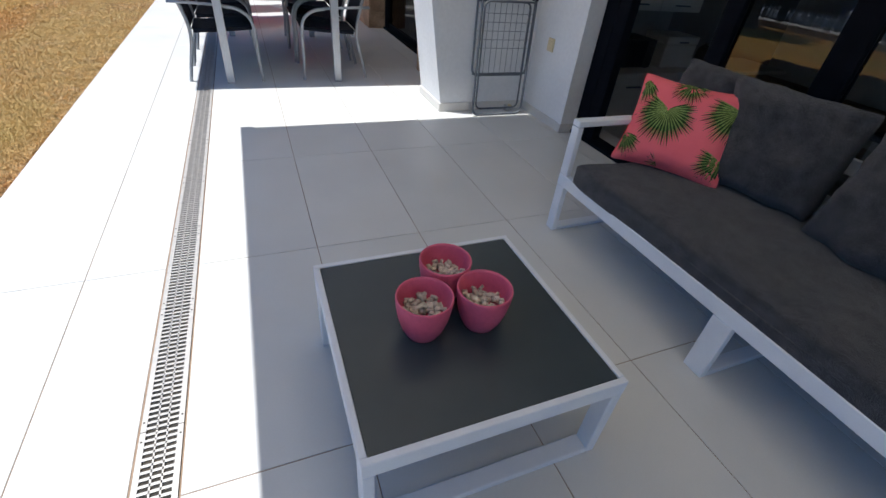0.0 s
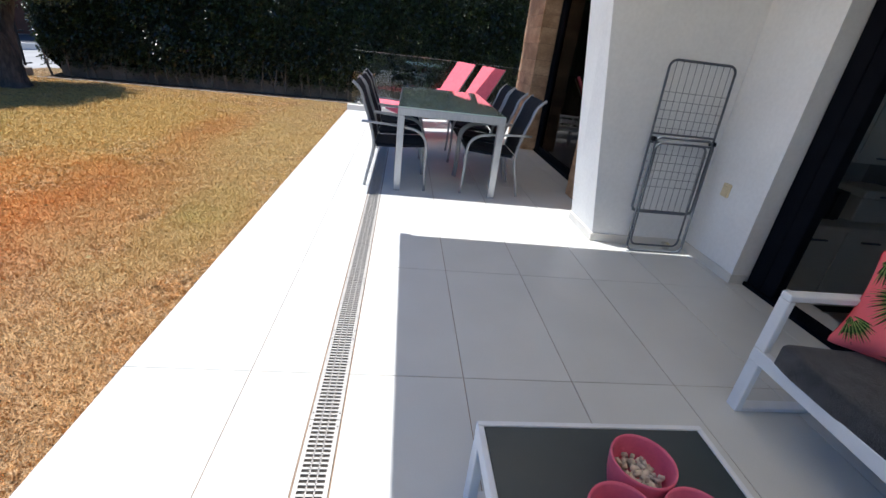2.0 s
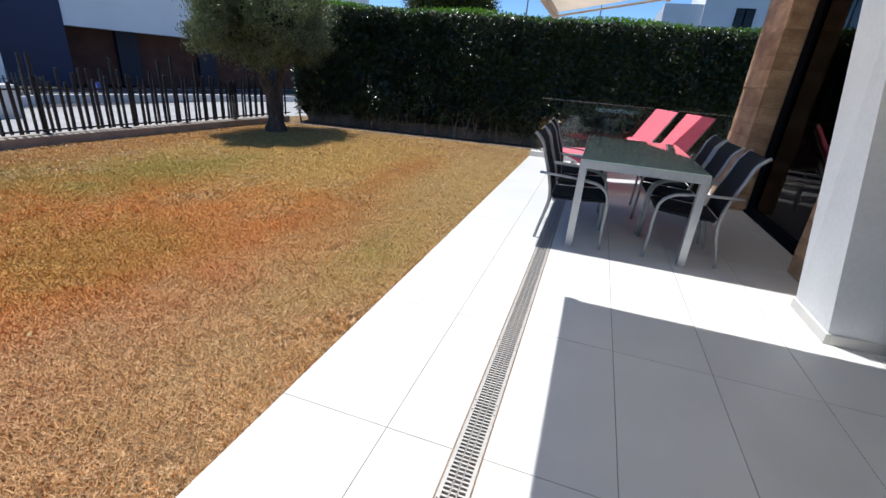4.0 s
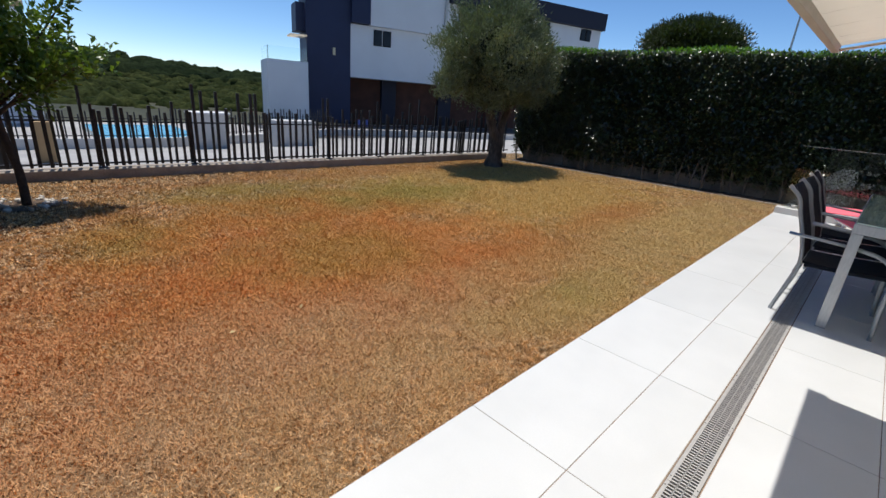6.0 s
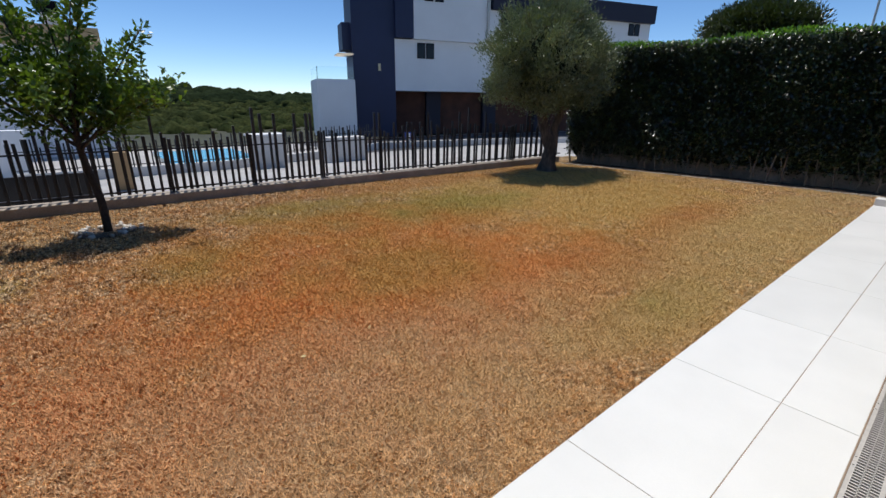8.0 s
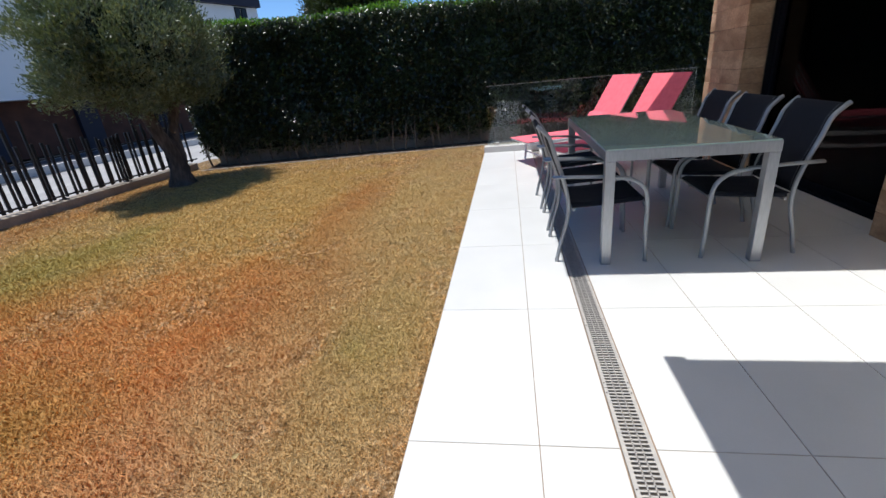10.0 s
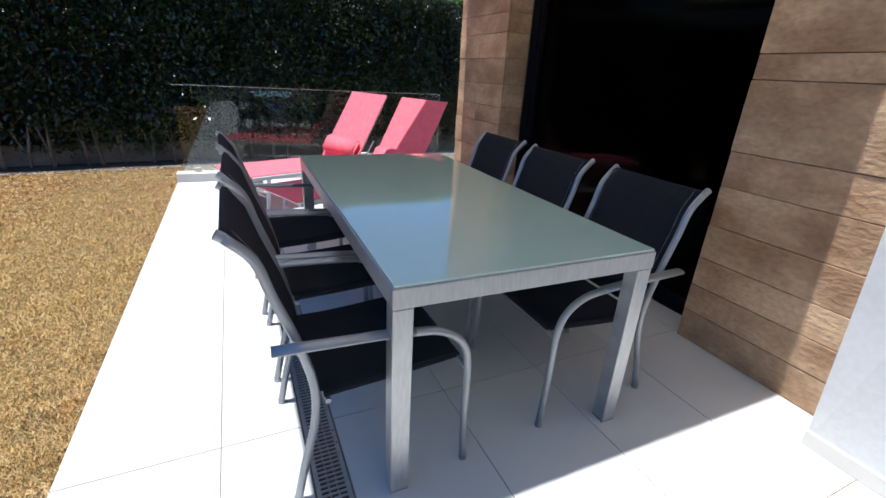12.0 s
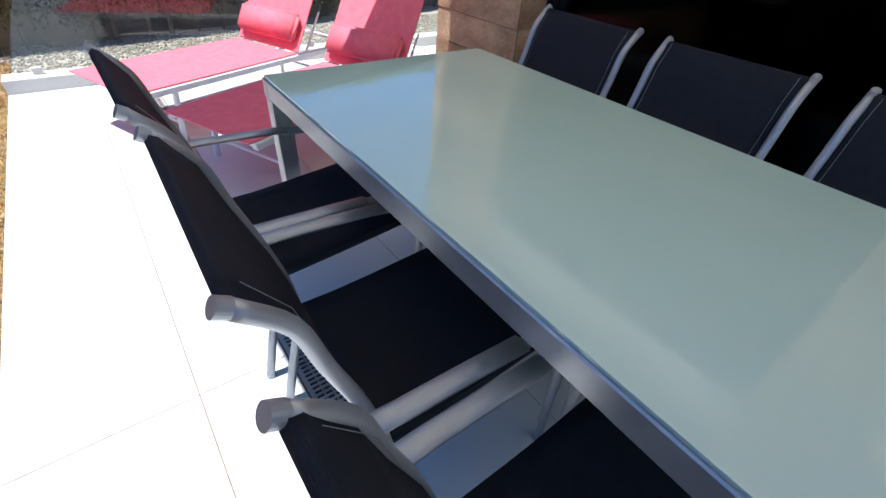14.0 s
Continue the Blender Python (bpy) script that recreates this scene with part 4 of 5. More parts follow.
def drying_rack():
    t = thing("drying_rack", "folded grey wire laundry rack leaning against the white wall", "laundry rack")
    part("outer_frame", tube(bmesh.new(), round_rect(0.0, 0.47, 0.30, 1.33, 0.05, 0.0), 0.008, 8), M_RACK, t, smooth=True)
    part("leg_frame", tube(bmesh.new(), round_rect(0.02, 0.455, 0.008, 0.84, 0.05, -0.035), 0.009, 8), M_RACK, t, smooth=True)
    part("inner_leg_frame", tube(bmesh.new(), round_rect(0.05, 0.425, 0.05, 0.80, 0.045, -0.018), 0.007, 8), M_RACK, t, smooth=True)
    for z, y in ((0.86, 0.0), (0.80, 0.0), (0.31, 0.0)):
        part("cross_bar", tube(bmesh.new(), [(0.005, y, z), (0.465, y, z)], 0.007, 8), M_RACK, t)
    for i in range(9):
        x = 0.045 + i * 0.0475
        part("wire", tube(bmesh.new(), [(x, 0, 0.865), (x, 0, 1.322)], 0.0019, 5), M_RACK, t)
        part("wire", tube(bmesh.new(), [(x, 0, 0.315), (x, 0, 0.795)], 0.0019, 5), M_RACK, t)
    for i in range(5):
        for z in (0.90 + i * 0.058, 0.49 + i * 0.058):
            part("cross_wire", tube(bmesh.new(), [(0.004, 0.003, z), (0.466, 0.003, z)], 0.0017, 5), M_RACK, t)
    for x in (0.012, 0.455):
        part("hinge", boxm(x - 0.012, x + 0.012, -0.045, 0.008, 0.81, 0.84, bevel=0.003), M_BLACKFRAME, t)
    t.matrix_basis = pose(1.388, 1.487, 0.0, -3.9, 0, 0)


drying_rack()
t = thing("socket", "cream weatherproof wall socket on the white wall", "socket", (NEAR_X, 1.36, 0.55))
part("plate", boxm(-0.014, -0.0005, -0.035, 0.035, -0.045, 0.045, bevel=0.004, seg=2), M_CREAM, t)
part("cover_flap", boxm(-0.022, -0.0145, -0.025, 0.025, -0.03, 0.028, bevel=0.003), M_CREAM, t)
t = thing("floor_tap", "small brass garden tap at the foot of the white wall", "tap", (1.78, 1.555, 0.0))
part("base", lathe(bmesh.new(), [(0.028, 0), (0.032, 0.008), (0.02, 0.016), (0.012, 0.03)], 16), M_STEEL, t, smooth=True)
part("ring", tube(bmesh.new(), [(0.03 * math.cos(a / 2), 0.03 * math.sin(a / 2), 0.036) for a in range(13)], 0.006, 6), M_STEEL, t, smooth=True)
part("spout", tube(bmesh.new(), [(0, 0, 0.03), (0.0, -0.02, 0.05), (0, -0.045, 0.045)], 0.009, 8), M_CREAM, t, smooth=True)


# ---- awnings ----
def awning(y0, y1, xf, zf, xw, zw):
    t = thing("awning", "extended cream folding-arm awning fixed to the house over the terrace", "awning", (0, 0, 0), 0, "terrace awnings")
    bm = bmesh.new()
    quad(bm, [(xf + 0.03, y0, zf + 0.03), (xw, y0, zw + 0.03), (xw, y1, zw + 0.03), (xf + 0.03, y1, zf + 0.03)])
    bmesh.ops.subdivide_edges(bm, edges=bm.edges[:], cuts=8, use_grid_fill=True)
    for v in bm.verts:
        u = (v.co.x - xf) / (xw - xf)
        v.co.z -= 0.05 * math.sin(math.pi * max(0, min(1, u)))
    bmesh.ops.solidify(bm, geom=bm.faces[:], thickness=0.003)
    part("canvas", bm, M_CANVAS, t, "cream canvas with pale seams", smooth=True)
    part("front_bar", boxm(xf - 0.04, xf + 0.03, y0 - 0.02, y1 + 0.02, zf - 0.05, zf + 0.035, bevel=0.01, seg=2), M_AWNBAR, t)
    part("cassette", boxm(xw - 0.06, xw + 0.10, y0 - 0.05, y1 + 0.05, zw - 0.02, zw + 0.16, bevel=0.02, seg=2), M_AWNBAR, t)
    for s, ye in ((1, y0 + 0.04), (-1, y1 - 0.04)):
        elbow = (xf * 0.45 + xw * 0.55, ye + s * 0.06, (zf + zw) / 2 - 0.09)
        part("elbow_joint", cyl(bmesh.new(), elbow[0], elbow[1], elbow[2] - 0.03, elbow[2] + 0.03, 0.032, 12), M_AWNBAR, t)
        part("arm", tube(bmesh.new(), [(xw - 0.04, ye, zw - 0.03), elbow], 0.022, 8, 1.2, 0.8), M_AWNBAR, t)
        part("arm", tube(bmesh.new(), [elbow, (xf + 0.0, ye, zf - 0.03)], 0.018, 8, 1.2, 0.8), M_AWNBAR, t)
    n = int((y1 - y0) / 0.6)
    for i in range(1, n):
        y = y0 + (y1 - y0) * i / n
        part("seam", tube(bmesh.new(), [(xf + 0.03 + (xw - xf - 0.03) * u, y, zf + 0.026 + (zw - zf) * u - 0.05 * math.sin(math.pi * u)) for u in (0, 0.25, 0.5, 0.75, 0.99)], 0.002, 4), M_AWNBAR, t)


awning(2.415, 5.67, -1.10, 2.14, 1.36, 2.75)
awning(-4.4, 1.555, -0.765, 2.03, 1.90, 2.78)
structure(part("trim", boxm(1.32, STONE_X + 0.021, 2.3, 5.55, 2.72, 3.0), M_STUCCO), "trim")
structure(part("trim", boxm(1.86, NEAR_X - 0.001, -4.6, 1.595, 2.7, 3.0), M_STUCCO), "trim")


# ---- garden edge: kerb and fence ----
FDIR = Vector((0.050, 1, 0)).normalized()
FROT = math.degrees(math.atan2(-0.050, 1))


def fence_at(y, off=0.0):
    return Vector((fence_x(y) - off, y, 0))


bm = bmesh.new()
for ya, yb in ((-3.4, 7.42),):
    box(bm, -0.24, 0.0, 0, (yb - ya) / FDIR.y, -0.4, 0.10, bevel=0.008)
kerb = structure(part("kerb", bm, M_CONCRETE), "kerb")
kerb.matrix_basis = pose(fence_x(-3.4) + 0.03, -3.4, 0, 0, 0, FROT)


def fence():
    t = thing("fence", "black metal fence of uneven upright slats on the concrete kerb", "fence", (fence_x(-2.6) - 0.10, -2.6, 0.10), FROT)
    L = 10.2
    rng = random.Random(5)
    part("bottom_rail", boxm(-0.02, 0.02, 0, L, 0.045, 0.065), M_FENCE, t)
    part("top_rail", boxm(-0.012, 0.012, 0, L, 0.56, 0.58), M_FENCE, t)
    for i in range(10):
        y = 0.10 + i * 1.06
        part("post", boxm(-0.016, 0.016, y - 0.016, y + 0.016, 0, 0.72, bevel=0.003), M_FENCE, t)
        part("base_plate", boxm(-0.045, 0.045, y - 0.045, y + 0.045, 0, 0.012, bevel=0.002), M_FENCE, t)
    y, k = 0.17, 0
    shared = {}
    while y < L - 0.1:
        h = rng.choice([0.66, 0.70, 0.74, 0.70, 0.78, 0.74, 0.84, 1.0, 1.08])
        w = rng.choice([0.032, 0.040])
        if (h, w) not in shared:
            shared[(h, w)] = part("slat", boxm(-0.013, 0.013, -w / 2, w / 2, 0.02, h, bevel=0.002), M_FENCE, t)
            ob = shared[(h, w)]
        else:
            ob = new("slat", shared[(h, w)].data)
            ob.parent = t
        s = 1 if k % 2 else -1
        ob.matrix_basis = pose(s * 0.022, y, 0, rng.uniform(-0.8, 0.8), 0, 0)
        y += rng.choice([0.075, 0.085, 0.095, 0.11])
        k += 1


fence()
structure(part("hedge_wall", boxm(-6.6, 6.5, 0.0, 0.12, -0.3, 0.22), M_WALLGREY), "wall").matrix_basis = pose(0, hedge_y(0) + 0.22, 0, 0, 0, math.degrees(math.atan(0.13)))


# ---- hedges ----
def hedge_block(name, label, L, h, depth, n_face, n_top, seed, m, leaf=0.052, wall=0.25):
    """A clipped hedge: face at local y = 0, running along x from 0 to L."""
    t = tagged(new(name), label, "hedge")
    rng = np.random.default_rng(seed)

    def bulge(x, z):
        return 0.04 * np.sin(x * 1.7 + seed) * np.sin(z * 2.3 + 1) + 0.025 * np.sin(x * 4.9 + z * 3.1) + 0.17 * z / h
    # dark solid behind the leaves, stands in for the hedge's shaded depth
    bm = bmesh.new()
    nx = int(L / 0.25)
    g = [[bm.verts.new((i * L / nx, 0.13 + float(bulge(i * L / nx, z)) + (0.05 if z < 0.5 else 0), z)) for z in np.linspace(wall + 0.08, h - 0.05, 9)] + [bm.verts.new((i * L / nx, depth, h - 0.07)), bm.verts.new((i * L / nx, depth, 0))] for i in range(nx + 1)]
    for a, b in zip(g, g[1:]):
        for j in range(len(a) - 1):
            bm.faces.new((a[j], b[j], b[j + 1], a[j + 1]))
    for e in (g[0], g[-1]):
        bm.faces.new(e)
    part("dense_core", bm, M_LEAFSHADE, t)
    x = rng.uniform(0, L, n_face)
    z = wall - 0.12 + (h - wall + 0.08) * rng.uniform(0, 1, n_face) ** 0.97
    z = np.where(z < wall + 0.12 + 0.1 * np.sin(x * 6), z + 0.15 * rng.uniform(0, 1, n_face), z)
    y = bulge(x, z) + rng.uniform(-0.02, 0.10, n_face) + 0.06 * np.clip(0.6 - z, 0, 1)
    z += 0.03 * np.sin(x * 7)
    pos = np.stack([x, y, z], 1)
    aim = rng.normal(size=(n_face, 3)) * 0.85 + np.array([0, -0.6, -0.55])
    leaves("foliage", pos, aim, leaf, leaf * 0.62, M_HEDGE, t, rng)
    m_out = n_face * 2 // 5
    x = rng.uniform(0, L, m_out)
    z = wall + 0.2 + (h - wall - 0.2) * rng.uniform(0, 1, m_out) ** 0.7
    pos = np.stack([x, bulge(x, z) + rng.uniform(-0.055, 0.0, m_out), z], 1)
    leaves("outer_foliage", pos, rng.normal(size=(m_out, 3)) * 0.42 + np.array([0, -0.8, -0.7]), leaf * 1.15, leaf * 0.68, M_HEDGE, t, rng, fold=0.12, flat=1.6)
    x = rng.uniform(0, L, n_top)
    y = rng.uniform(0.12, depth, n_top)
    z = h - 0.04 + 0.05 * np.sin(x * 2.1) * np.sin(y * 5) + rng.uniform(-0.05, 0.05, n_top)
    aim = rng.normal(size=(n_top, 3)) * 0.6 + np.array([0, -0.1, 0.8])
    leaves("new_growth", np.stack([x, y, z], 1), aim, leaf * 1.1, leaf * 0.6, M_HEDGETOP, t, rng)
    k = 0
    xx = 0.15
    rr = random.Random(seed)
    while xx < L:
        b = bmesh.new()
        lean = rr.uniform(-0.08, 0.08)
        tube(b, [(xx, 0.10, -0.05), (xx + lean * 0.4, 0.06, 0.16), (xx + lean, 0.09, 0.36), (xx + lean * 1.6, 0.12, 0.6)], rr.uniform(0.014, 0.026), 6, r_end=0.009)
        tube(b, [(xx + lean * 0.3, 0.06, 0.12), (xx - lean - 0.05, 0.09, 0.42)], 0.010, 5)
        part("trunk", b, M_STEM, t, "pale bare stem")
        xx += rr.uniform(0.14, 0.36)
    t.matrix_basis = m
    return t


hr = math.degrees(math.atan(0.13))
hedge_block("hedge", "tall clipped dark green hedge with bright new growth on top", 9.64, 2.42, 0.75, 60000, 9000, 1, pose(-6.76, hedge_y(-6.76), 0, 0, 0, hr))
hedge_block("hedge", "tall clipped dark green hedge beyond the glass rail, shading the gravel", 4.6, 2.42, 0.75, 15000, 3000, 2, pose(-6.62 + 9.52 * math.cos(radians(hr)), hedge_y(-6.62) + 9.52 * math.sin(radians(hr)), 0, 0, 0, hr))
hedge_block("hedge", "clipped dark green hedge along the white pebble strip by the lawn", 5.6, 1.75, 0.9, 17000, 3500, 3, pose(-1.6, -2.40, 0, 0, 0, 180), wall=0.12)

rng = np.random.default_rng(11)
n = 9000
x = rng.uniform(LAWN_X, 4.0, n)
y = rng.uniform(FLOOR_N + 0.18, FLOOR_N + 1.5, n)
structure(pebbles("gravel", np.stack([x, y, np.full(n, -0.024)], 1), 0.019, M_GRAVEL, None, rng), "gravel")["kind"] = "stuff"
n = 1500
x = rng.uniform(-7.0, -1.5, n)
y = rng.normal(-2.27, 0.05, n)
structure(pebbles("pebble_strip", np.stack([x, y, np.full(n, -0.01)], 1), 0.03, M_PEBBLE, None, rng), "gravel")["kind"] = "stuff"
n = 600
x = rng.uniform(-6.6, LAWN_X, n)
y = hedge_y(x) - 0.28 + rng.normal(0, 0.035, n)
structure(pebbles("pebble_edge", np.stack([x, y, np.full(n, -0.012)], 1), 0.022, M_GRAVEL, None, rng), "gravel")["kind"] = "stuff"
n = 38
a, r = rng.uniform(0, 6.28, n), 0.30 * np.sqrt(rng.uniform(0.2, 1, n))
structure(pebbles("pebble_ring", np.stack([-6.08 + r * np.cos(a), -1.2 + r * np.sin(a), np.full(n, -0.002)], 1), 0.046, M_PEBBLE, None, rng), "gravel")["kind"] = "stuff"
bm = bmesh.new()
cyl(bm, -6.08, -1.2, -0.018, -0.008, 0.26, 24)
structure(part("soil_ring", bm, M_SOIL), "soil")
bm = bmesh.new()
for i in range(24):
    xa, xb = -6.6 + i * 5.27 / 24, -6.6 + (i + 1) * 5.27 / 24
    quad(bm, [(xa, hedge_y(xa) - 0.26, -0.012), (xb, hedge_y(xb) - 0.26, -0.012), (xb, hedge_y(xb) + 0.2, -0.012), (xa, hedge_y(xa) + 0.2, -0.012)])
quad(bm, [(-7.2, -3.4, -0.012), (-1.34, -3.4, -0.012), (-1.34, -2.3, -0.012), (-7.2, -2.3, -0.012)])
structure(part("soil_bed", bm, M_SOIL), "soil")


rng = np.random.default_rng(77)
n = 90
x, y = rng.uniform(-6.6, LAWN_X, n), rng.uniform(-2.0, 7.0, n)
litter = leaves("leaf_litter", np.stack([x, y, np.full(n, 0.004)], 1), np.stack([rng.normal(size=n), rng.normal(size=n), np.full(n, 0.1)], 1), 0.035, 0.016, surface("dry_leaf", (0.45, 0.33, 0.14), (0.55, 0.45, 0.22), rough=0.8), None, rng)
tagged(litter, "scattered dry yellow leaves lying on the lawn", "fallen leaves")


# ---- lawn blades ----
def lawn_blades():
    rng = np.random.default_rng(3)
    n, near = 450000, 560000
    x = np.concatenate([LAWN_X - 0.004 - 5.85 * rng.uniform(0, 1, n) ** 1.1, LAWN_X - 0.004 - np.abs(rng.normal(0, 1.7, near))])
    y = np.concatenate([rng.uniform(-2.28, 8.0, n), rng.normal(1.2, 3.0, near)])
    keep = (y < hedge_y(x) - 0.3) & (y > -2.28) & (x > fence_x(y) + 0.05)
    x, y = x[keep], y[keep]
    n = len(x)
    clump = 0.5 + 0.75 * np.sin(x * 9 + np.sin(y * 7) * 2) * np.sin(y * 11 + np.sin(x * 5))
    h = rng.uniform(0.009, 0.024, n) * (0.7 + 0.45 * clump)
    a = rng.uniform(0, 2 * np.pi, n)
    lean = rng.uniform(0.3, 1.6, n) * h
    b = rng.uniform(0, 2 * np.pi, n)
    coarse = np.clip(1 + 0.35 * (LAWN_X - x), 1, 1.9)
    w = rng.uniform(0.0012, 0.0031, n) * coarse
    base = np.stack([x, y, np.full(n, -0.021)], 1)
    s = np.stack([np.cos(a) * w, np.sin(a) * w, np.zeros(n)], 1)
    tip = base + np.stack([np.cos(b) * lean, np.sin(b) * lean, h], 1)
    v = np.stack([base - s, base + s, tip], 1).reshape(-1, 3)
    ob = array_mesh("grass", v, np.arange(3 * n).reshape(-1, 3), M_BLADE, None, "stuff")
    tagged(ob, "dry sunburnt ochre and rust lawn grass with greener patches", "grass")


lawn_blades()


# ---- trees ----
def limb(points, r0, r1, mat_, parent, name="limb", seg=8):
    return part(name, tube(bmesh.new(), smooth_path(points, 4), r0, seg, r_end=r1), mat_, parent, smooth=True)


# lumpy solid added inside a crown, coloured dark as shade between its leaves
def inner_crown(c, r):
    bm = bmesh.new()
    bmesh.ops.create_icosphere(bm, subdivisions=3, radius=1)
    for v in bm.verts:
        k = 1 + 0.3 * noise.noise(v.co * 2.3)
        v.co = Vector((v.co.x * r[0] * k + c[0], v.co.y * r[1] * k + c[1], max(v.co.z, -0.8) * r[2] * k + c[2]))
    return bm


def olive():
    t = thing("olive_tree", "olive tree with a forked gnarled trunk and round silver-green crown", "tree", (-6.1, 5.98, -0.02))
    rng = np.random.default_rng(21)
    bm = tube(bmesh.new(), smooth_path([(0.0, 0.0, -0.02), (0.0, 0, 0.12), (0.03, 0.02, 0.45), (-0.04, -0.1, 0.8), (-0.05, -0.28, 1.25)], 4), 0.15, 12, r_end=0.085)
    tube(bm, smooth_path([(0.02, 0.06, 0.02), (0.02, 0.10, 0.35), (0.0, 0.15, 0.8), (0.05, 0.32, 1.3)], 4), 0.12, 12, r_end=0.07)
    for v in bm.verts:
        k = 1 + 0.22 * noise.noise(v.co * 7) + (0.35 * max(0, 0.14 - v.co.z) / 0.14)
        c = Vector((0, 0.03, v.co.z))
        v.co = c + (v.co - c) * k if v.co.z < 0.5 else v.co + Vector((noise.noise(v.co * 9), noise.noise(v.co * 9 + Vector((5, 5, 5))), 0)) * 0.02
    part("trunk", bm, M_BARK, t, smooth=True)
    ends = []
    C = np.array([0.02, -0.20, 1.99])
    R = np.array([0.88, 1.36, 0.94])
    for i in range(26):
        a = 2 * math.pi * i / 26 + rng.uniform(-0.2, 0.2)
        el = rng.uniform(-0.35, 1.3)
        d = np.array([math.cos(a) * math.cos(el), math.sin(a) * math.cos(el), math.sin(el)])
        e = C + R * d * 0.8
        s = np.array([-0.05, -0.26 if d[1] < 0 else 0.3, 1.2])
        m_ = (s + e) / 2 + rng.normal(0, 0.06, 3)
        limb([s, m_, e], 0.035, 0.008, M_BARK, t, "limb", 6)
        ends.append(e)
    n = 80000
    nc = 640
    d = rng.normal(size=(nc, 3))
    d /= np.linalg.norm(d, axis=1, keepdims=True)
    rad = rng.uniform(0.35, 1.0, nc) ** 0.5
    lump = 1 + 0.13 * np.sin(d[:, 0] * 5 + 1) * np.cos(d[:, 1] * 6) + 0.1 * np.sin(d[:, 2] * 9)
    cc = C + d * R * (rad * lump)[:, None]
    cc[:, 2] = np.maximum(cc[:, 2], 1.02 + 0.25 * np.abs(np.sin(cc[:, 1] * 5)))
    part("inner_crown", inner_crown(C, R * 0.72), M_LEAFSHADE, t)
    i = rng.integers(0, nc, n)
    pos = cc[i] + rng.normal(0, 0.075, (n, 3))
    out = pos - C
    aim = out * 0.5 + rng.normal(0, 0.5, (n, 3)) + np.array([0, 0, 0.75])
    leaves("crown", pos, aim, 0.06, 0.018, M_OLIVE, t, rng, fold=0.1)
    m2 = 60
    d = rng.normal(size=(m2, 3))
    d[:, 2] = np.abs(d[:, 2]) + 0.2
    d /= np.linalg.norm(d, axis=1, keepdims=True)
    bm = bmesh.new()
    tips = []
    for k in d:
        a = C + R * k * 0.85
        b = C + R * k * 1.02 + np.array([0, 0, rng.uniform(0.08, 0.3)])
        tube(bm, [a, (a + b) / 2 + rng.normal(0, 0.02, 3), b], 0.004, 4)
        tips.append((a, b))
    tw = part("twig_work", bm, M_BARK, t)
    tw["kind"] = "stuff"
    s = rng.integers(0, m2, 4200)
    u = rng.uniform(0, 1, 4200)[:, None]
    A, B = np.array([q[0] for q in tips]), np.array([q[1] for q in tips])
    pos = A[s] * (1 - u) + B[s] * u + rng.normal(0, 0.012, (4200, 3))
    leaves("shoot_foliage", pos, (B - A)[s] + rng.normal(0, 0.12, (4200, 3)), 0.05, 0.011, M_OLIVE, t, rng, fold=0.1)


def citrus():
    t = thing("citrus_tree", "young citrus tree with loose green leaves in a pebble ring", "tree", (-6.08, -1.2, -0.02))
    rng = np.random.default_rng(8)
    limb([(0, 0, -0.02), (0.0, 0.0, 0.35), (0.02, -0.05, 0.7), (0.03, -0.07, 1.0)], 0.040, 0.030, M_BARK2, t, "trunk", 10)
    br = []
    specs = [(0.05, 0.62, 1.95), (-0.1, 0.35, 1.75), (0.2, 0.12, 2.1), (0.0, -0.12, 2.3), (-0.2, -0.35, 2.2), (0.1, -0.6, 1.9), (0.25, -0.45, 1.55), (-0.25, 0.5, 1.45), (0.3, 0.4, 1.35),
             (-0.3, -0.15, 1.6), (0.1, 0.75, 1.45), (0.05, -0.72, 1.5), (0.1, 0.25, 2.35), (-0.1, -0.5, 2.35)]
    for sx, sy, sz in specs:
        a = np.array([0.03, -0.07, rng.uniform(0.8, 1.05)])
        e = np.array([sx, sy, sz])
        m_ = a * 0.5 + e * 0.5 + np.array([0, -0.05 * np.sign(sy), -0.06])
        limb([a, m_, e], 0.018, 0.005, M_BARK2, t, "limb", 6)
        br.append((a, m_, e))
    P, A = [], []
    for a, m_, e in br:
        ln = np.linalg.norm(e - a)
        k = int(300 * ln)
        u = rng.uniform(0.32, 1.02, k)[:, None]
        base = (1 - u) ** 2 * a + 2 * u * (1 - u) * m_ + u ** 2 * e
        d = rng.normal(size=(k, 3))
        d /= np.linalg.norm(d, axis=1, keepdims=True)
        P.append(base + d * rng.uniform(0, 0.19, (k, 1)) * (1.35 - u))
        A.append(d + (e - a) / ln * 0.6 + np.array([0, 0, -0.1]))
    for i in range(60):
        c = np.array([rng.normal(0, 0.22), rng.normal(-0.02, 0.34), rng.normal(1.38, 0.17)])
        k = 42
        P.append(c + rng.normal(0, 0.06, (k, 3)))
        A.append(rng.normal(size=(k, 3)))
    P, A = np.concatenate(P), np.concatenate(A)
    leaves("crown", P, A, 0.068, 0.034, M_CITRUS, t, rng, fold=0.2)


olive()
citrus()


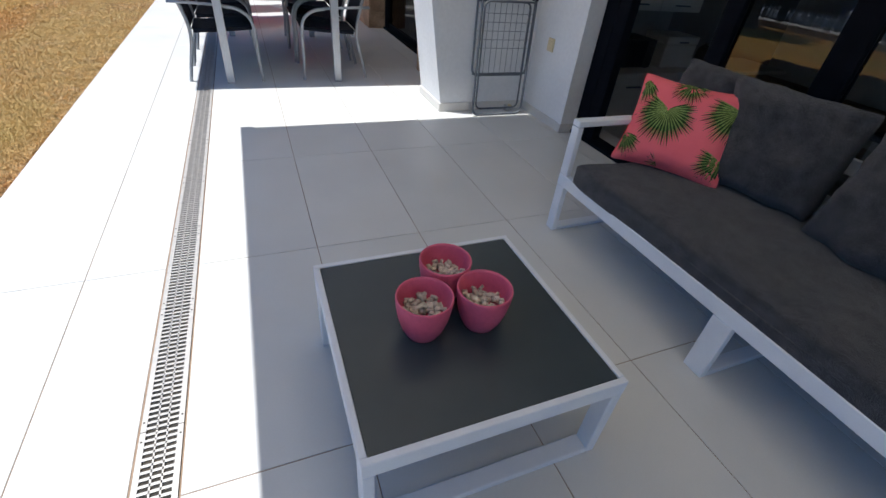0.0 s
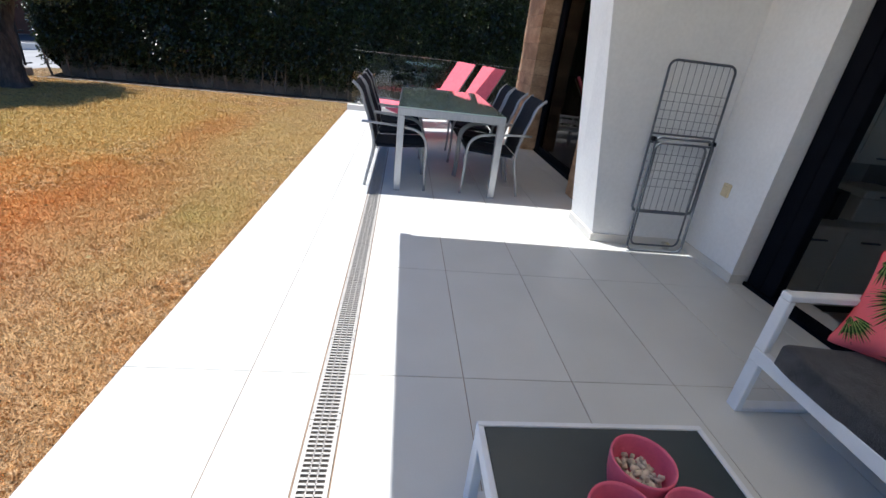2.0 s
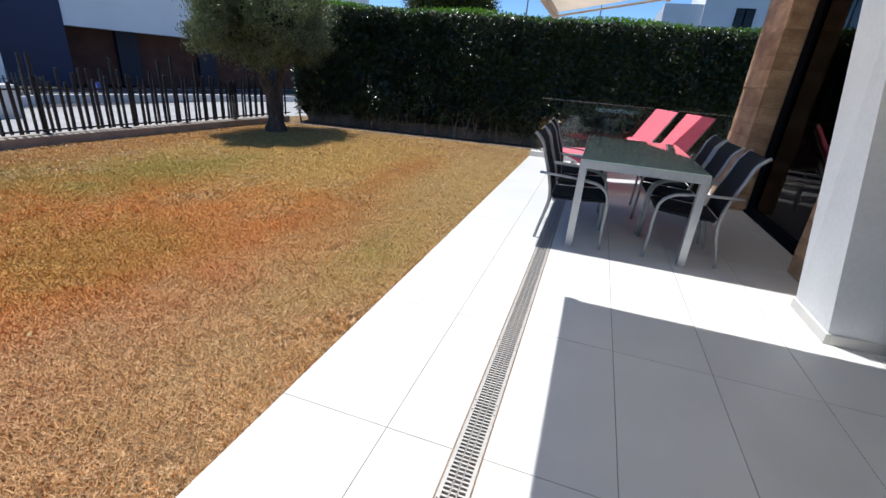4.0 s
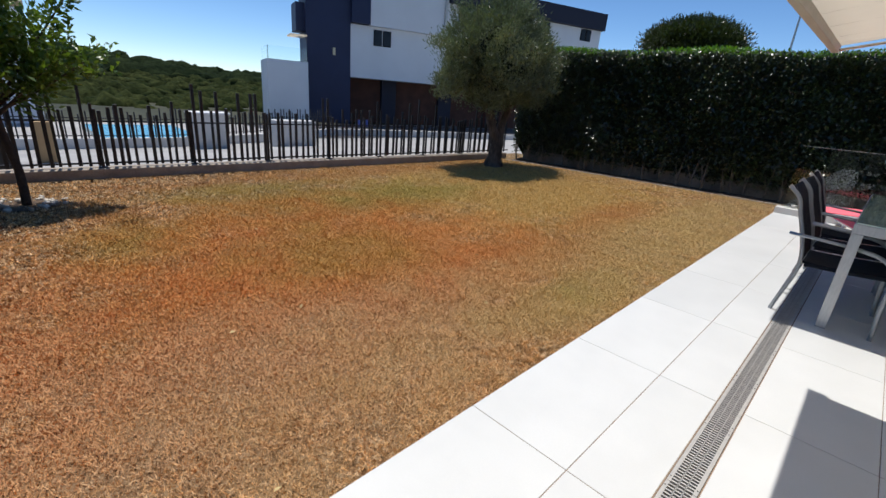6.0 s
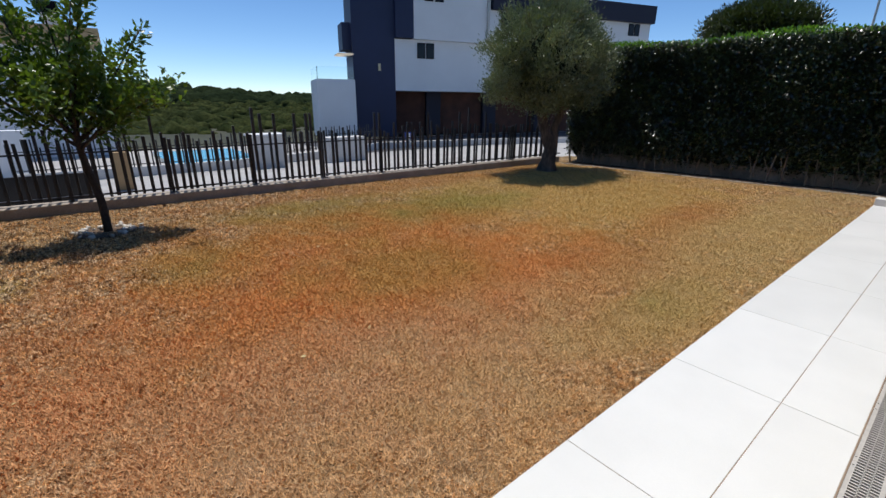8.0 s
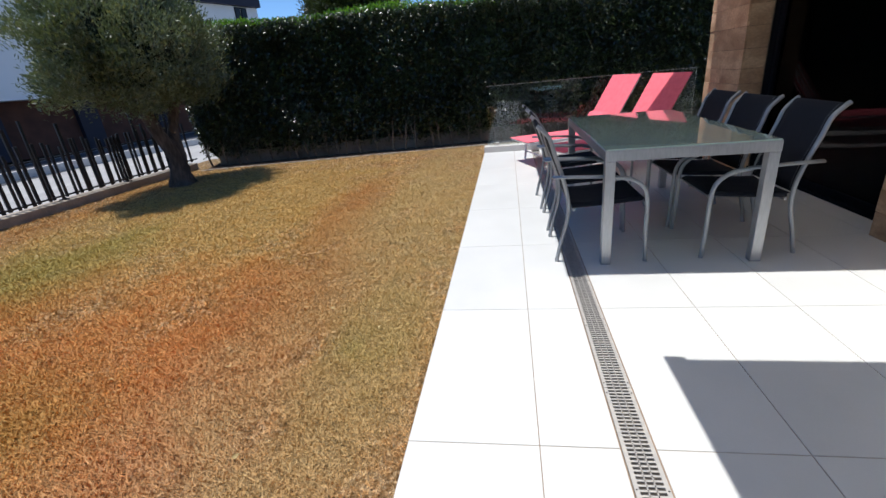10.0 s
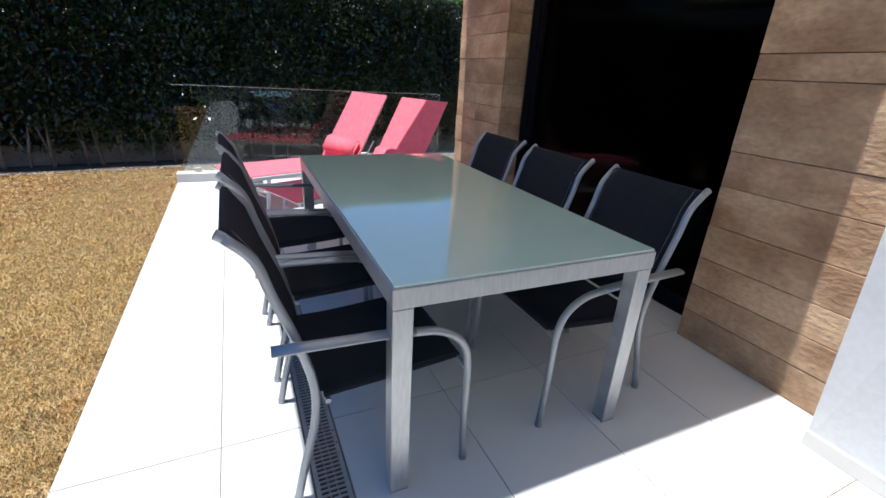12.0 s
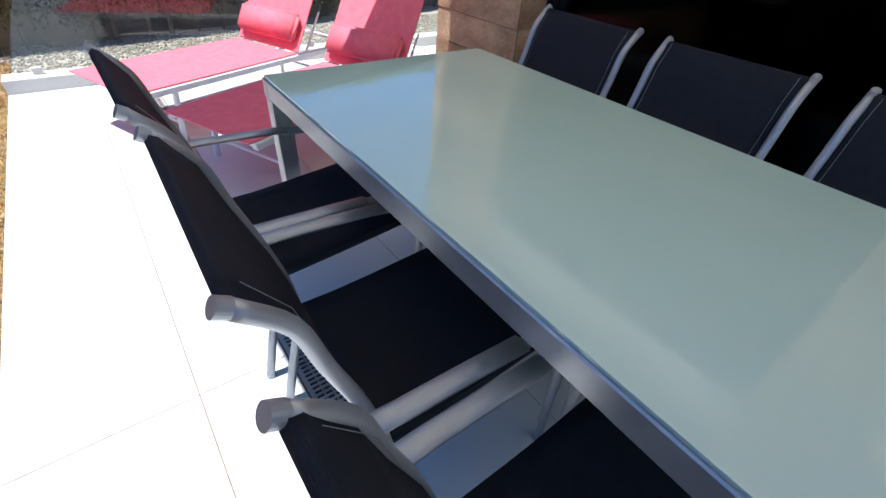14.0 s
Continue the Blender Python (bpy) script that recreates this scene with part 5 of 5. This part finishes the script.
def clump_tree(name, label, x, y, z0, r, h, seed, n=9000):
    t = thing(name, label, "tree", (x, y, z0))
    rng = np.random.default_rng(seed)
    part("trunk", tube(bmesh.new(), [(0, 0, 0), (0.05, 0, h * 0.5), (0, 0, h * 0.9)], 0.12, 8, r_end=0.05), M_BARK2, t)
    d = rng.normal(size=(n, 3))
    d /= np.linalg.norm(d, axis=1, keepdims=True)
    k = rng.uniform(0.8, 1.04, n) + 0.26 * rng.uniform(0, 1, n) ** 5 * (1 + 0.08 * np.sin(d[:, 0] * 8) * np.cos(d[:, 1] * 7))
    part("inner_crown", inner_crown((0, 0, h), (r * 0.85, r * 0.85, r * 0.42)), M_LEAFSHADE, t)
    pos = d * k[:, None] * np.array([r, r, r * 0.52]) + np.array([0, 0, h])
    leaves("crown", pos, d + rng.normal(0, 0.5, (n, 3)) + np.array([0, 0, 0.6]), 0.10, 0.028, M_HEDGE, t, rng)
    return t


clump_tree("garden_tree", "broad clipped dark green tree showing above the hedge", -4.8, 12.2, -0.8, 1.1, 3.82, 31, 34000)


# ---- beyond the fence ----
def far_wall(name, label, pts, z0, z1, th, mat_):
    t = tagged(new(name), label, "wall", kind="structure")
    for (xa, ya), (xb, yb) in zip(pts, pts[1:]):
        L = math.hypot(xb - xa, yb - ya)
        ob = part("wall_section", boxm(0, L, -th / 2, th / 2, z0, z1), mat_, t)
        ob.matrix_basis = pose(xa, ya, 0, 0, 0, math.degrees(math.atan2(yb - ya, xb - xa)))
    return t


far_wall("low_wall", "low white rendered wall round the pool terrace across the paving", [(-14.1, -2.5), (-14.0, 2.0), (-14.9, 5.0), (-16.6, 8.5), (-15.4, 14.0), (-12.5, 20.0)], -0.7, -0.33, 0.18, M_DUSTYWHITE)
structure(part("water", boxm(-19.0, -15.2, 0.75, 3.3, -0.62, -0.47), M_POOL), "water")
t = thing("gate_pillar", "white rendered gate pillar with a flat cap beside the pool wall", "pillar", (-12.9, 2.68, -0.56))
part("shaft", boxm(-0.2, 0.2, -0.42, 0.42, 0, 0.95, bevel=0.01), M_DUSTYWHITE, t)
part("cap", boxm(-0.24, 0.24, -0.47, 0.47, 0.951, 1.0, bevel=0.008), M_HOUSEWHITE, t)
t = thing("gate_pillar", "rust-stained white gate pillar beside the paving", "pillar", (-13.3, 5.2, -0.56))
part("shaft", boxm(-0.25, 0.25, -0.62, 0.62, 0, 0.80, bevel=0.01), M_DUSTYWHITE, t)
t = thing("gate_post", "ochre rendered gate post just outside the black fence", "post", (-9.5, -0.78, -0.15))
part("shaft", boxm(-0.1, 0.1, -0.11, 0.11, 0, 0.62, bevel=0.006), M_OCHRE, t)


def far_fence(name, label, a, b, z0, h, step, seed):
    t = thing(name, label, "fence", (a[0], a[1], z0), math.degrees(math.atan2(b[1] - a[1], b[0] - a[0])))
    L = math.hypot(b[0] - a[0], b[1] - a[1])
    rr = random.Random(seed)
    part("rail", boxm(0, L, -0.01, 0.01, h * 0.62, h * 0.62 + 0.02), M_FENCE, t)
    part("rail", boxm(0, L, -0.01, 0.01, 0.05, 0.07), M_FENCE, t)
    x, i = 0.0, 0
    pieces = {}
    while x < L:
        hh = round(h * rr.choice([0.75, 0.85, 1.0]), 3)
        if hh not in pieces:
            ob = pieces[hh] = part("slat", boxm(-0.015, 0.015, -0.012, 0.012, 0, hh), M_FENCE, t)
        else:
            ob = new("slat", pieces[hh].data)
            ob.parent = t
        ob.location = (x, 0, 0)
        x += step


far_fence("pool_fence", "black slat fence on the low white wall by the pool", (-14.0, 2.0), (-14.1, -2.5), -0.33, 0.75, 0.14, 1)
far_fence("pool_fence", "black slat fence on the low white wall before the parking", (-16.6, 8.5), (-14.0, 2.0), -0.33, 0.75, 0.14, 2)

# the neighbouring house, in its own frame: x along the front, y back into the house
HOUSE = pose(-22.2, 12.7, -0.6, 0, 0, math.degrees(math.atan2(0.951, 0.31)))


def window(parent, x, y, z, w, h, leaves_=2):
    f = part("window", boxm(x, x + w, y - 0.03, y + 0.05, z, z + h), M_BLACKFRAME, parent, "dark framed window")
    k = w / leaves_
    for i in range(leaves_):
        part("pane", boxm(x + i * k + 0.04, x + (i + 1) * k - 0.04, y - 0.04, y - 0.031, z + 0.04, z + h - 0.04), M_WINDOW, f)


def big_house():
    t = tagged(new("apartment_building"), "three-storey white and navy building with a dark roof fascia", "building")

    def b(name, x0, x1, y0, y1, z0, z1, mt, label="", parent=None):
        return part(name, boxm(x0, x1, y0, y1, z0, z1), mt, parent or t, label)
    b("base_wall", 0.33, 17.6, 1.6, 9.5, 0, 2.46, M_BROWN, "brown clad ground floor")
    b("wall", 0.325, 17.5, 0.0, 9.6, 2.46, 5.08, M_HOUSEWHITE, "white rendered middle storey")
    b("upper_wall", 1.335, 17.6, -0.25, 9.6, 5.085, 6.80, M_HOUSEWHITE, "white rendered upper storey")
    b("fascia", 5.9, 17.68, -0.55, 9.8, 6.805, 7.82, M_NAVYROOF, "dark roof fascia")
    b("upper_wall", 1.335, 5.89, -0.25, 9.6, 6.805, 9.0, M_HOUSEWHITE, "white rendered stair head")
    b("tower", -1.95, 0.32, -0.05, 1.9, 0, 10.0, M_NAVY, "navy clad tower")
    b("tower_bridge", 0.325, 1.33, -0.3, 1.9, 5.12, 10.0, M_NAVY, "navy clad upper bay")
    b("side_bay", -2.37, -1.955, 0.4, 1.7, 4.45, 5.76, M_NAVY, "navy projecting bay")
    b("slot", -0.85, -0.70, -0.08, -0.051, 7.0, 9.0, M_NAVYROOF, "narrow dark slot window")
    for x in (2.6, 6.4, 10.2, 14.2):
        b("pier", x, x + 0.9, 1.3, 1.59, 0, 2.455, M_NAVYROOF)
    window(t, 1.60, 0.0, 4.15, 0.47, 0.79, 1)
    window(t, 2.12, 0.0, 4.15, 0.47, 0.79, 1)
    window(t, 6.56, -0.25, 5.95, 1.36, 0.83, 2)
    window(t, 12.28, -0.25, 6.15, 0.9, 0.62, 2)
    window(t, 15.82, -0.25, 6.05, 0.43, 0.70, 1)
    window(t, 16.29, -0.25, 6.05, 0.43, 0.70, 1)
    window(t, 1.95, -0.25, 6.95, 0.5, 0.85, 1)
    window(t, 2.55, -0.25, 6.95, 0.5, 0.85, 1)
    b("pipe", 5.66, 5.78, -0.4, -0.26, 5.1, 8.8, M_STEEL, "grey rainwater pipe")
    b("lamp", -0.62, -0.50, -0.14, -0.06, 3.45, 3.8, M_CREAM, "small wall lamp")
    t.matrix_basis = HOUSE


big_house()


def terrace_block():
    t = tagged(new("terrace_block"), "pale rendered terrace block with a glass balustrade beside the navy tower", "building")
    part("wall", boxm(-3.94, -2.0, -0.6, 2.5, 0, 2.95), M_HOUSEWHITE, t)
    part("balustrade", boxm(-3.9, -2.05, -0.55, -0.52, 2.951, 3.55), M_RAILGLASS, t, "frameless glass balustrade")
    part("balustrade", boxm(-3.9, -3.87, -0.51, 2.4, 2.951, 3.55), M_RAILGLASS, t, "frameless glass balustrade")
    part("sunshade", boxm(-2.75, -1.97, -0.4, 0.9, 4.15, 4.22), M_CANVAS, t, "small cream sunshade")
    t.matrix_basis = HOUSE


terrace_block()


def left_house():
    t = tagged(new("neighbour_house"), "white flat-roofed house with a sandy parapet beyond the fence", "house", kind="")
    part("wall", boxm(-27, -20.4, -12, 0.0, -0.6, 2.85), M_HOUSEWHITE, t)
    part("parapet", boxm(-27.1, -20.3, -12, 0.05, 2.86, 3.5), M_OCHRE, t)
    part("garden_wall", boxm(-15.6, -15.3, -9.0, -2.2, -0.6, 0.55), M_HOUSEWHITE, t, "white garden wall")
    ch = part("chimney", boxm(-21.5, -21.1, -1.35, -0.9, 3.51, 3.95), M_HOUSEWHITE, t)
    part("cap", boxm(-21.55, -21.05, -1.4, -0.85, 3.96, 4.3), M_BLACKFRAME, ch)
    part("vent", cyl(bmesh.new(), -21.3, -2.7, 3.51, 3.8, 0.2, 12), M_STEEL, t)
    part("base_panel", boxm(-8.3, -8.25, -3.0, -1.15, -0.1, 0.33), M_FENCE, t, "dark gate panel")


left_house()


def right_house():
    t = tagged(new("white_house"), "white rendered house showing above the hedge", "house")
    part("wall", boxm(2.1, 4.05, 28.6, 34, -0.8, 5.75), M_HOUSEWHITE, t)
    part("tall_wall", boxm(4.06, 8.0, 28.4, 34, -0.8, 8.2), M_HOUSEWHITE, t)
    part("wall", boxm(8.01, 14.0, 28.6, 34, -0.8, 5.2), M_HOUSEWHITE, t)
    window(t, 5.6, 28.4, 4.4, 0.9, 1.2, 2)


right_house()


def street_lamp(x, y):
    t = thing("street_lamp", "slim grey street lamp post beyond the hedge", "street lamp", (x, y, -0.8), 0, "street lamps")
    part("pole", tube(bmesh.new(), [(0, 0, 0), (0, 0, 5.6)], 0.05, 8, r_end=0.03), M_STEEL, t)
    part("head", boxm(-0.08, 0.08, -0.5, 0.05, 5.6, 5.68, bevel=0.01), M_STEEL, t)


street_lamp(-3.75, 18.6)
street_lamp(-1.0, 21.5)
t = thing("sign_board", "small blue sign board with a white mark on a post", "sign", (-16.0, 9.6, -0.33))
part("post", boxm(-0.02, 0.02, -0.02, 0.02, 0, 0.3), M_STEEL, t)
part("board", boxm(0.021, 0.04, -0.25, 0.25, 0.15, 0.42), surface("sign_blue", (0.02, 0.05, 0.25), rough=0.5), t)
part("mark", boxm(0.041, 0.045, -0.1, 0.0, 0.2, 0.37), M_HOUSEWHITE, t)


# ---- hills ----
def woods(name, label, n, seed, ring, size, mat_, zf):
    rng = np.random.default_rng(seed)
    bm = bmesh.new()
    bmesh.ops.create_icosphere(bm, subdivisions=2, radius=1)
    base = np.array([v.co[:] for v in bm.verts])
    faces = np.array([[v.index for v in f.verts] for f in bm.faces])
    bm.free()
    V, F = [], []
    for i in range(n):
        a = radians(rng.uniform(*ring[0]))
        d = rng.uniform(*ring[1])
        s = rng.uniform(*size)
        c = np.array([-math.sin(a) * d, math.cos(a) * d, zf(math.degrees(a), d) - s * 0.3])
        k = 1 + 0.22 * np.sin(base @ rng.normal(0, 4, 3) + rng.uniform(0, 6))[:, None] + rng.normal(0, 0.05, (len(base), 1))
        V.append(base * k * np.array([s, s, s * 0.75]) + c)
        F.append(faces + i * len(base))
    ob = array_mesh(name, np.concatenate(V), np.concatenate(F), mat_, None, "stuff", smooth=False)
    tagged(ob, label, "woods")


def ridge(a, d):
    return (d - 60) / 60 * (3.0 + 0.9 * math.sin(radians(a) * 9 + 0.5) + 0.02 * (a - 70)) - 0.5


def terrain():
    bm = bmesh.new()
    rows = []
    for d in (32, 60, 80, 100, 125, 160):
        rows.append([bm.verts.new((-math.sin(radians(a)) * d, math.cos(radians(a)) * d, -0.84 if d < 60 else ridge(a, min(d, 125)) - 2.0)) for a in range(20, 165, 5)])
    for a, b in zip(rows, rows[1:]):
        for j in range(len(a) - 1):
            bm.faces.new((a[j], a[j + 1], b[j + 1], b[j]))
    structure(part("backdrop", bm, M_SCRUB), "hill")


terrain()
woods("far_woods", "dark green pine woods on the far ridge", 1700, 5, ((25, 160), (85, 135)), (1.2, 2.8), M_WOODS, ridge)
woods("scrub_woods", "mixed green scrub and young trees below the ridge", 1800, 6, ((25, 160), (34, 85)), (0.6, 1.5), M_WOODSNEAR, lambda a, d: -1.2 + (d - 30) * 0.035)


# ---- drain along the terrace ----
structure(part("drain_channel", boxm(DRAIN_L + 0.001, DRAIN_R - 0.001, FLOOR_S, FLOOR_N, -0.011, -0.006), M_CHANNEL), "drain")


def grate():
    t = thing("drain_grate", "slotted metal drain grate laid flush between the terrace tiles", "drain grate", (0, 0, 0), 0, "drain grates")
    L, x0, x1 = 0.5, DRAIN_L + 0.002, DRAIN_R - 0.002
    w = x1 - x0
    bm = bmesh.new()
    box(bm, 0, 0.014, 0.001, L - 0.001, -0.005, 0.001)
    box(bm, w - 0.014, w, 0.001, L - 0.001, -0.005, 0.001)
    for k in (1, 2):
        c = 0.014 + (w - 0.028) * k / 3
        box(bm, c - 0.002, c + 0.002, 0.001, L - 0.001, -0.005, 0.0)
    part("frame", bm, M_STEEL, t)
    bm = bmesh.new()
    for i in range(27):
        y = 0.006 + i * (L - 0.02) / 26
        box(bm, 0.014, w - 0.014, y, y + 0.0075, -0.005, 0.0)
    tagged(part("grating", bm, M_STEEL, t), kind="stuff")
    for y in (0.03, L - 0.03):
        for x in (0.006, w - 0.006):
            part("screw", cyl(bmesh.new(), x, y, 0.001, 0.002, 0.003, 6), M_CHANNEL, t)
    return t


g0 = grate()
g0.matrix_basis = pose(DRAIN_L + 0.002, -4.74, 0)
for i in range(1, 23):
    copy_thing(g0, pose(DRAIN_L + 0.002, -4.74 + i * 0.5, 0))


# ---- stone cladding ----
STONES = tagged(new("stone_cladding"), "brown travertine plank cladding in uneven courses beside the dark door", "wall cladding", kind="structure")
STONES2 = tagged(new("stone_cladding"), "brown travertine plank cladding on the pier by the glass rail", "wall cladding", kind="structure")
COURSES = [0.0, 0.165, 0.31, 0.46, 0.635, 0.83, 0.995, 1.305, 1.41, 1.66, 1.86, 2.02, 2.3, 2.52, 2.72]
COURSES_NORTH = [0.0, 0.2, 0.42, 0.63, 0.87, 1.015, 1.2, 1.405, 1.60, 1.75, 2.0, 2.3, 2.52, 2.72]


def stone(parent, x0, x1, y0, y1, z0, z1):
    g = 0.0015
    key = (round(x1 - x0, 3), round(y1 - y0, 3), round(z1 - z0, 3))
    cache = stone.cache
    if key not in cache:
        a, b, c = [k / 2 for k in key]
        cache[key] = part("stone", boxm(-a, a, -b + g, b - g, -c + g, c - g, bevel=0.002), M_STONE, parent)
        ob = cache[key]
    else:
        ob = new("stone", cache[key].data)
        ob.parent = parent
    ob.location = ((x0 + x1) / 2, (y0 + y1) / 2, (z0 + z1) / 2)


stone.cache = {}
rr = random.Random(9)
for i, (za, zb) in enumerate(zip(COURSES, COURSES[1:])):
    xs = STONE_X - rr.choice([0, 0.003, 0.005])
    stone(STONES, xs, STONE_X + 0.02, PIL_N + 0.004, DOOR_S, za, zb)
for i, (za, zb) in enumerate(zip(COURSES_NORTH, COURSES_NORTH[1:])):
    xs = STONE_X - rr.choice([0, 0.003, 0.005])
    if i % 3 == 1:
        stone(STONES2, xs, STONE_X + 0.02, DOOR_N, DOOR_N + 0.45, za, zb)
        stone(STONES2, xs, STONE_X + 0.02, DOOR_N + 0.45, END_Y, za, zb)
    else:
        stone(STONES2, xs, STONE_X + 0.02, DOOR_N, END_Y, za, zb)
    stone(STONES2, STONE_X + 0.021, 1.618, DOOR_N - rr.choice([0, 0.002]), DOOR_N + 0.02, za, zb)

# ---- terrace tiles ----
FLOOR = tagged(new("terrace_floor"), "large pale porcelain terrace tiles with thin brown joints", "floor", kind="structure")
COLS = [(LAWN_X, -0.855), (-0.855, DRAIN_L - 0.003), (DRAIN_R + 0.003, 0.0)] + [(i * TW, (i + 1) * TW) for i in range(0, 5)]
tile_cache = {}
rr = random.Random(4)


def tile(x0, x1, y0, y1):
    g = 0.0016
    key = (round(x1 - x0, 3), round(y1 - y0, 3))
    if key not in tile_cache:
        a, b = key[0] / 2, key[1] / 2
        bm = bmesh.new()
        z1, e = 0.0, 0.0012
        lo = [bm.verts.new((sx * (a - g), sy * (b - g), -0.0118)) for sx, sy in ((-1, -1), (1, -1), (1, 1), (-1, 1))]
        mi = [bm.verts.new((sx * (a - g), sy * (b - g), z1 - e)) for sx, sy in ((-1, -1), (1, -1), (1, 1), (-1, 1))]
        hi = [bm.verts.new((sx * (a - g - e), sy * (b - g - e), z1)) for sx, sy in ((-1, -1), (1, -1), (1, 1), (-1, 1))]
        for p, q in ((lo, mi), (mi, hi)):
            for j in range(4):
                bm.faces.new((p[j], p[(j + 1) % 4], q[(j + 1) % 4], q[j]))
        bm.faces.new(hi)
        ob = tile_cache[key] = part("tile", bm, M_TILE, FLOOR)
    else:
        ob = new("tile", tile_cache[key].data)
        ob.parent = FLOOR
    ob.location = ((x0 + x1) / 2, (y0 + y1) / 2, rr.uniform(-0.0002, 0.0002))


for r in range(-5, 8):
    ya, yb = r * TL, min((r + 1) * TL, FLOOR_N)
    for x0, x1 in COLS:
        tile(x0, x1, ya, yb)
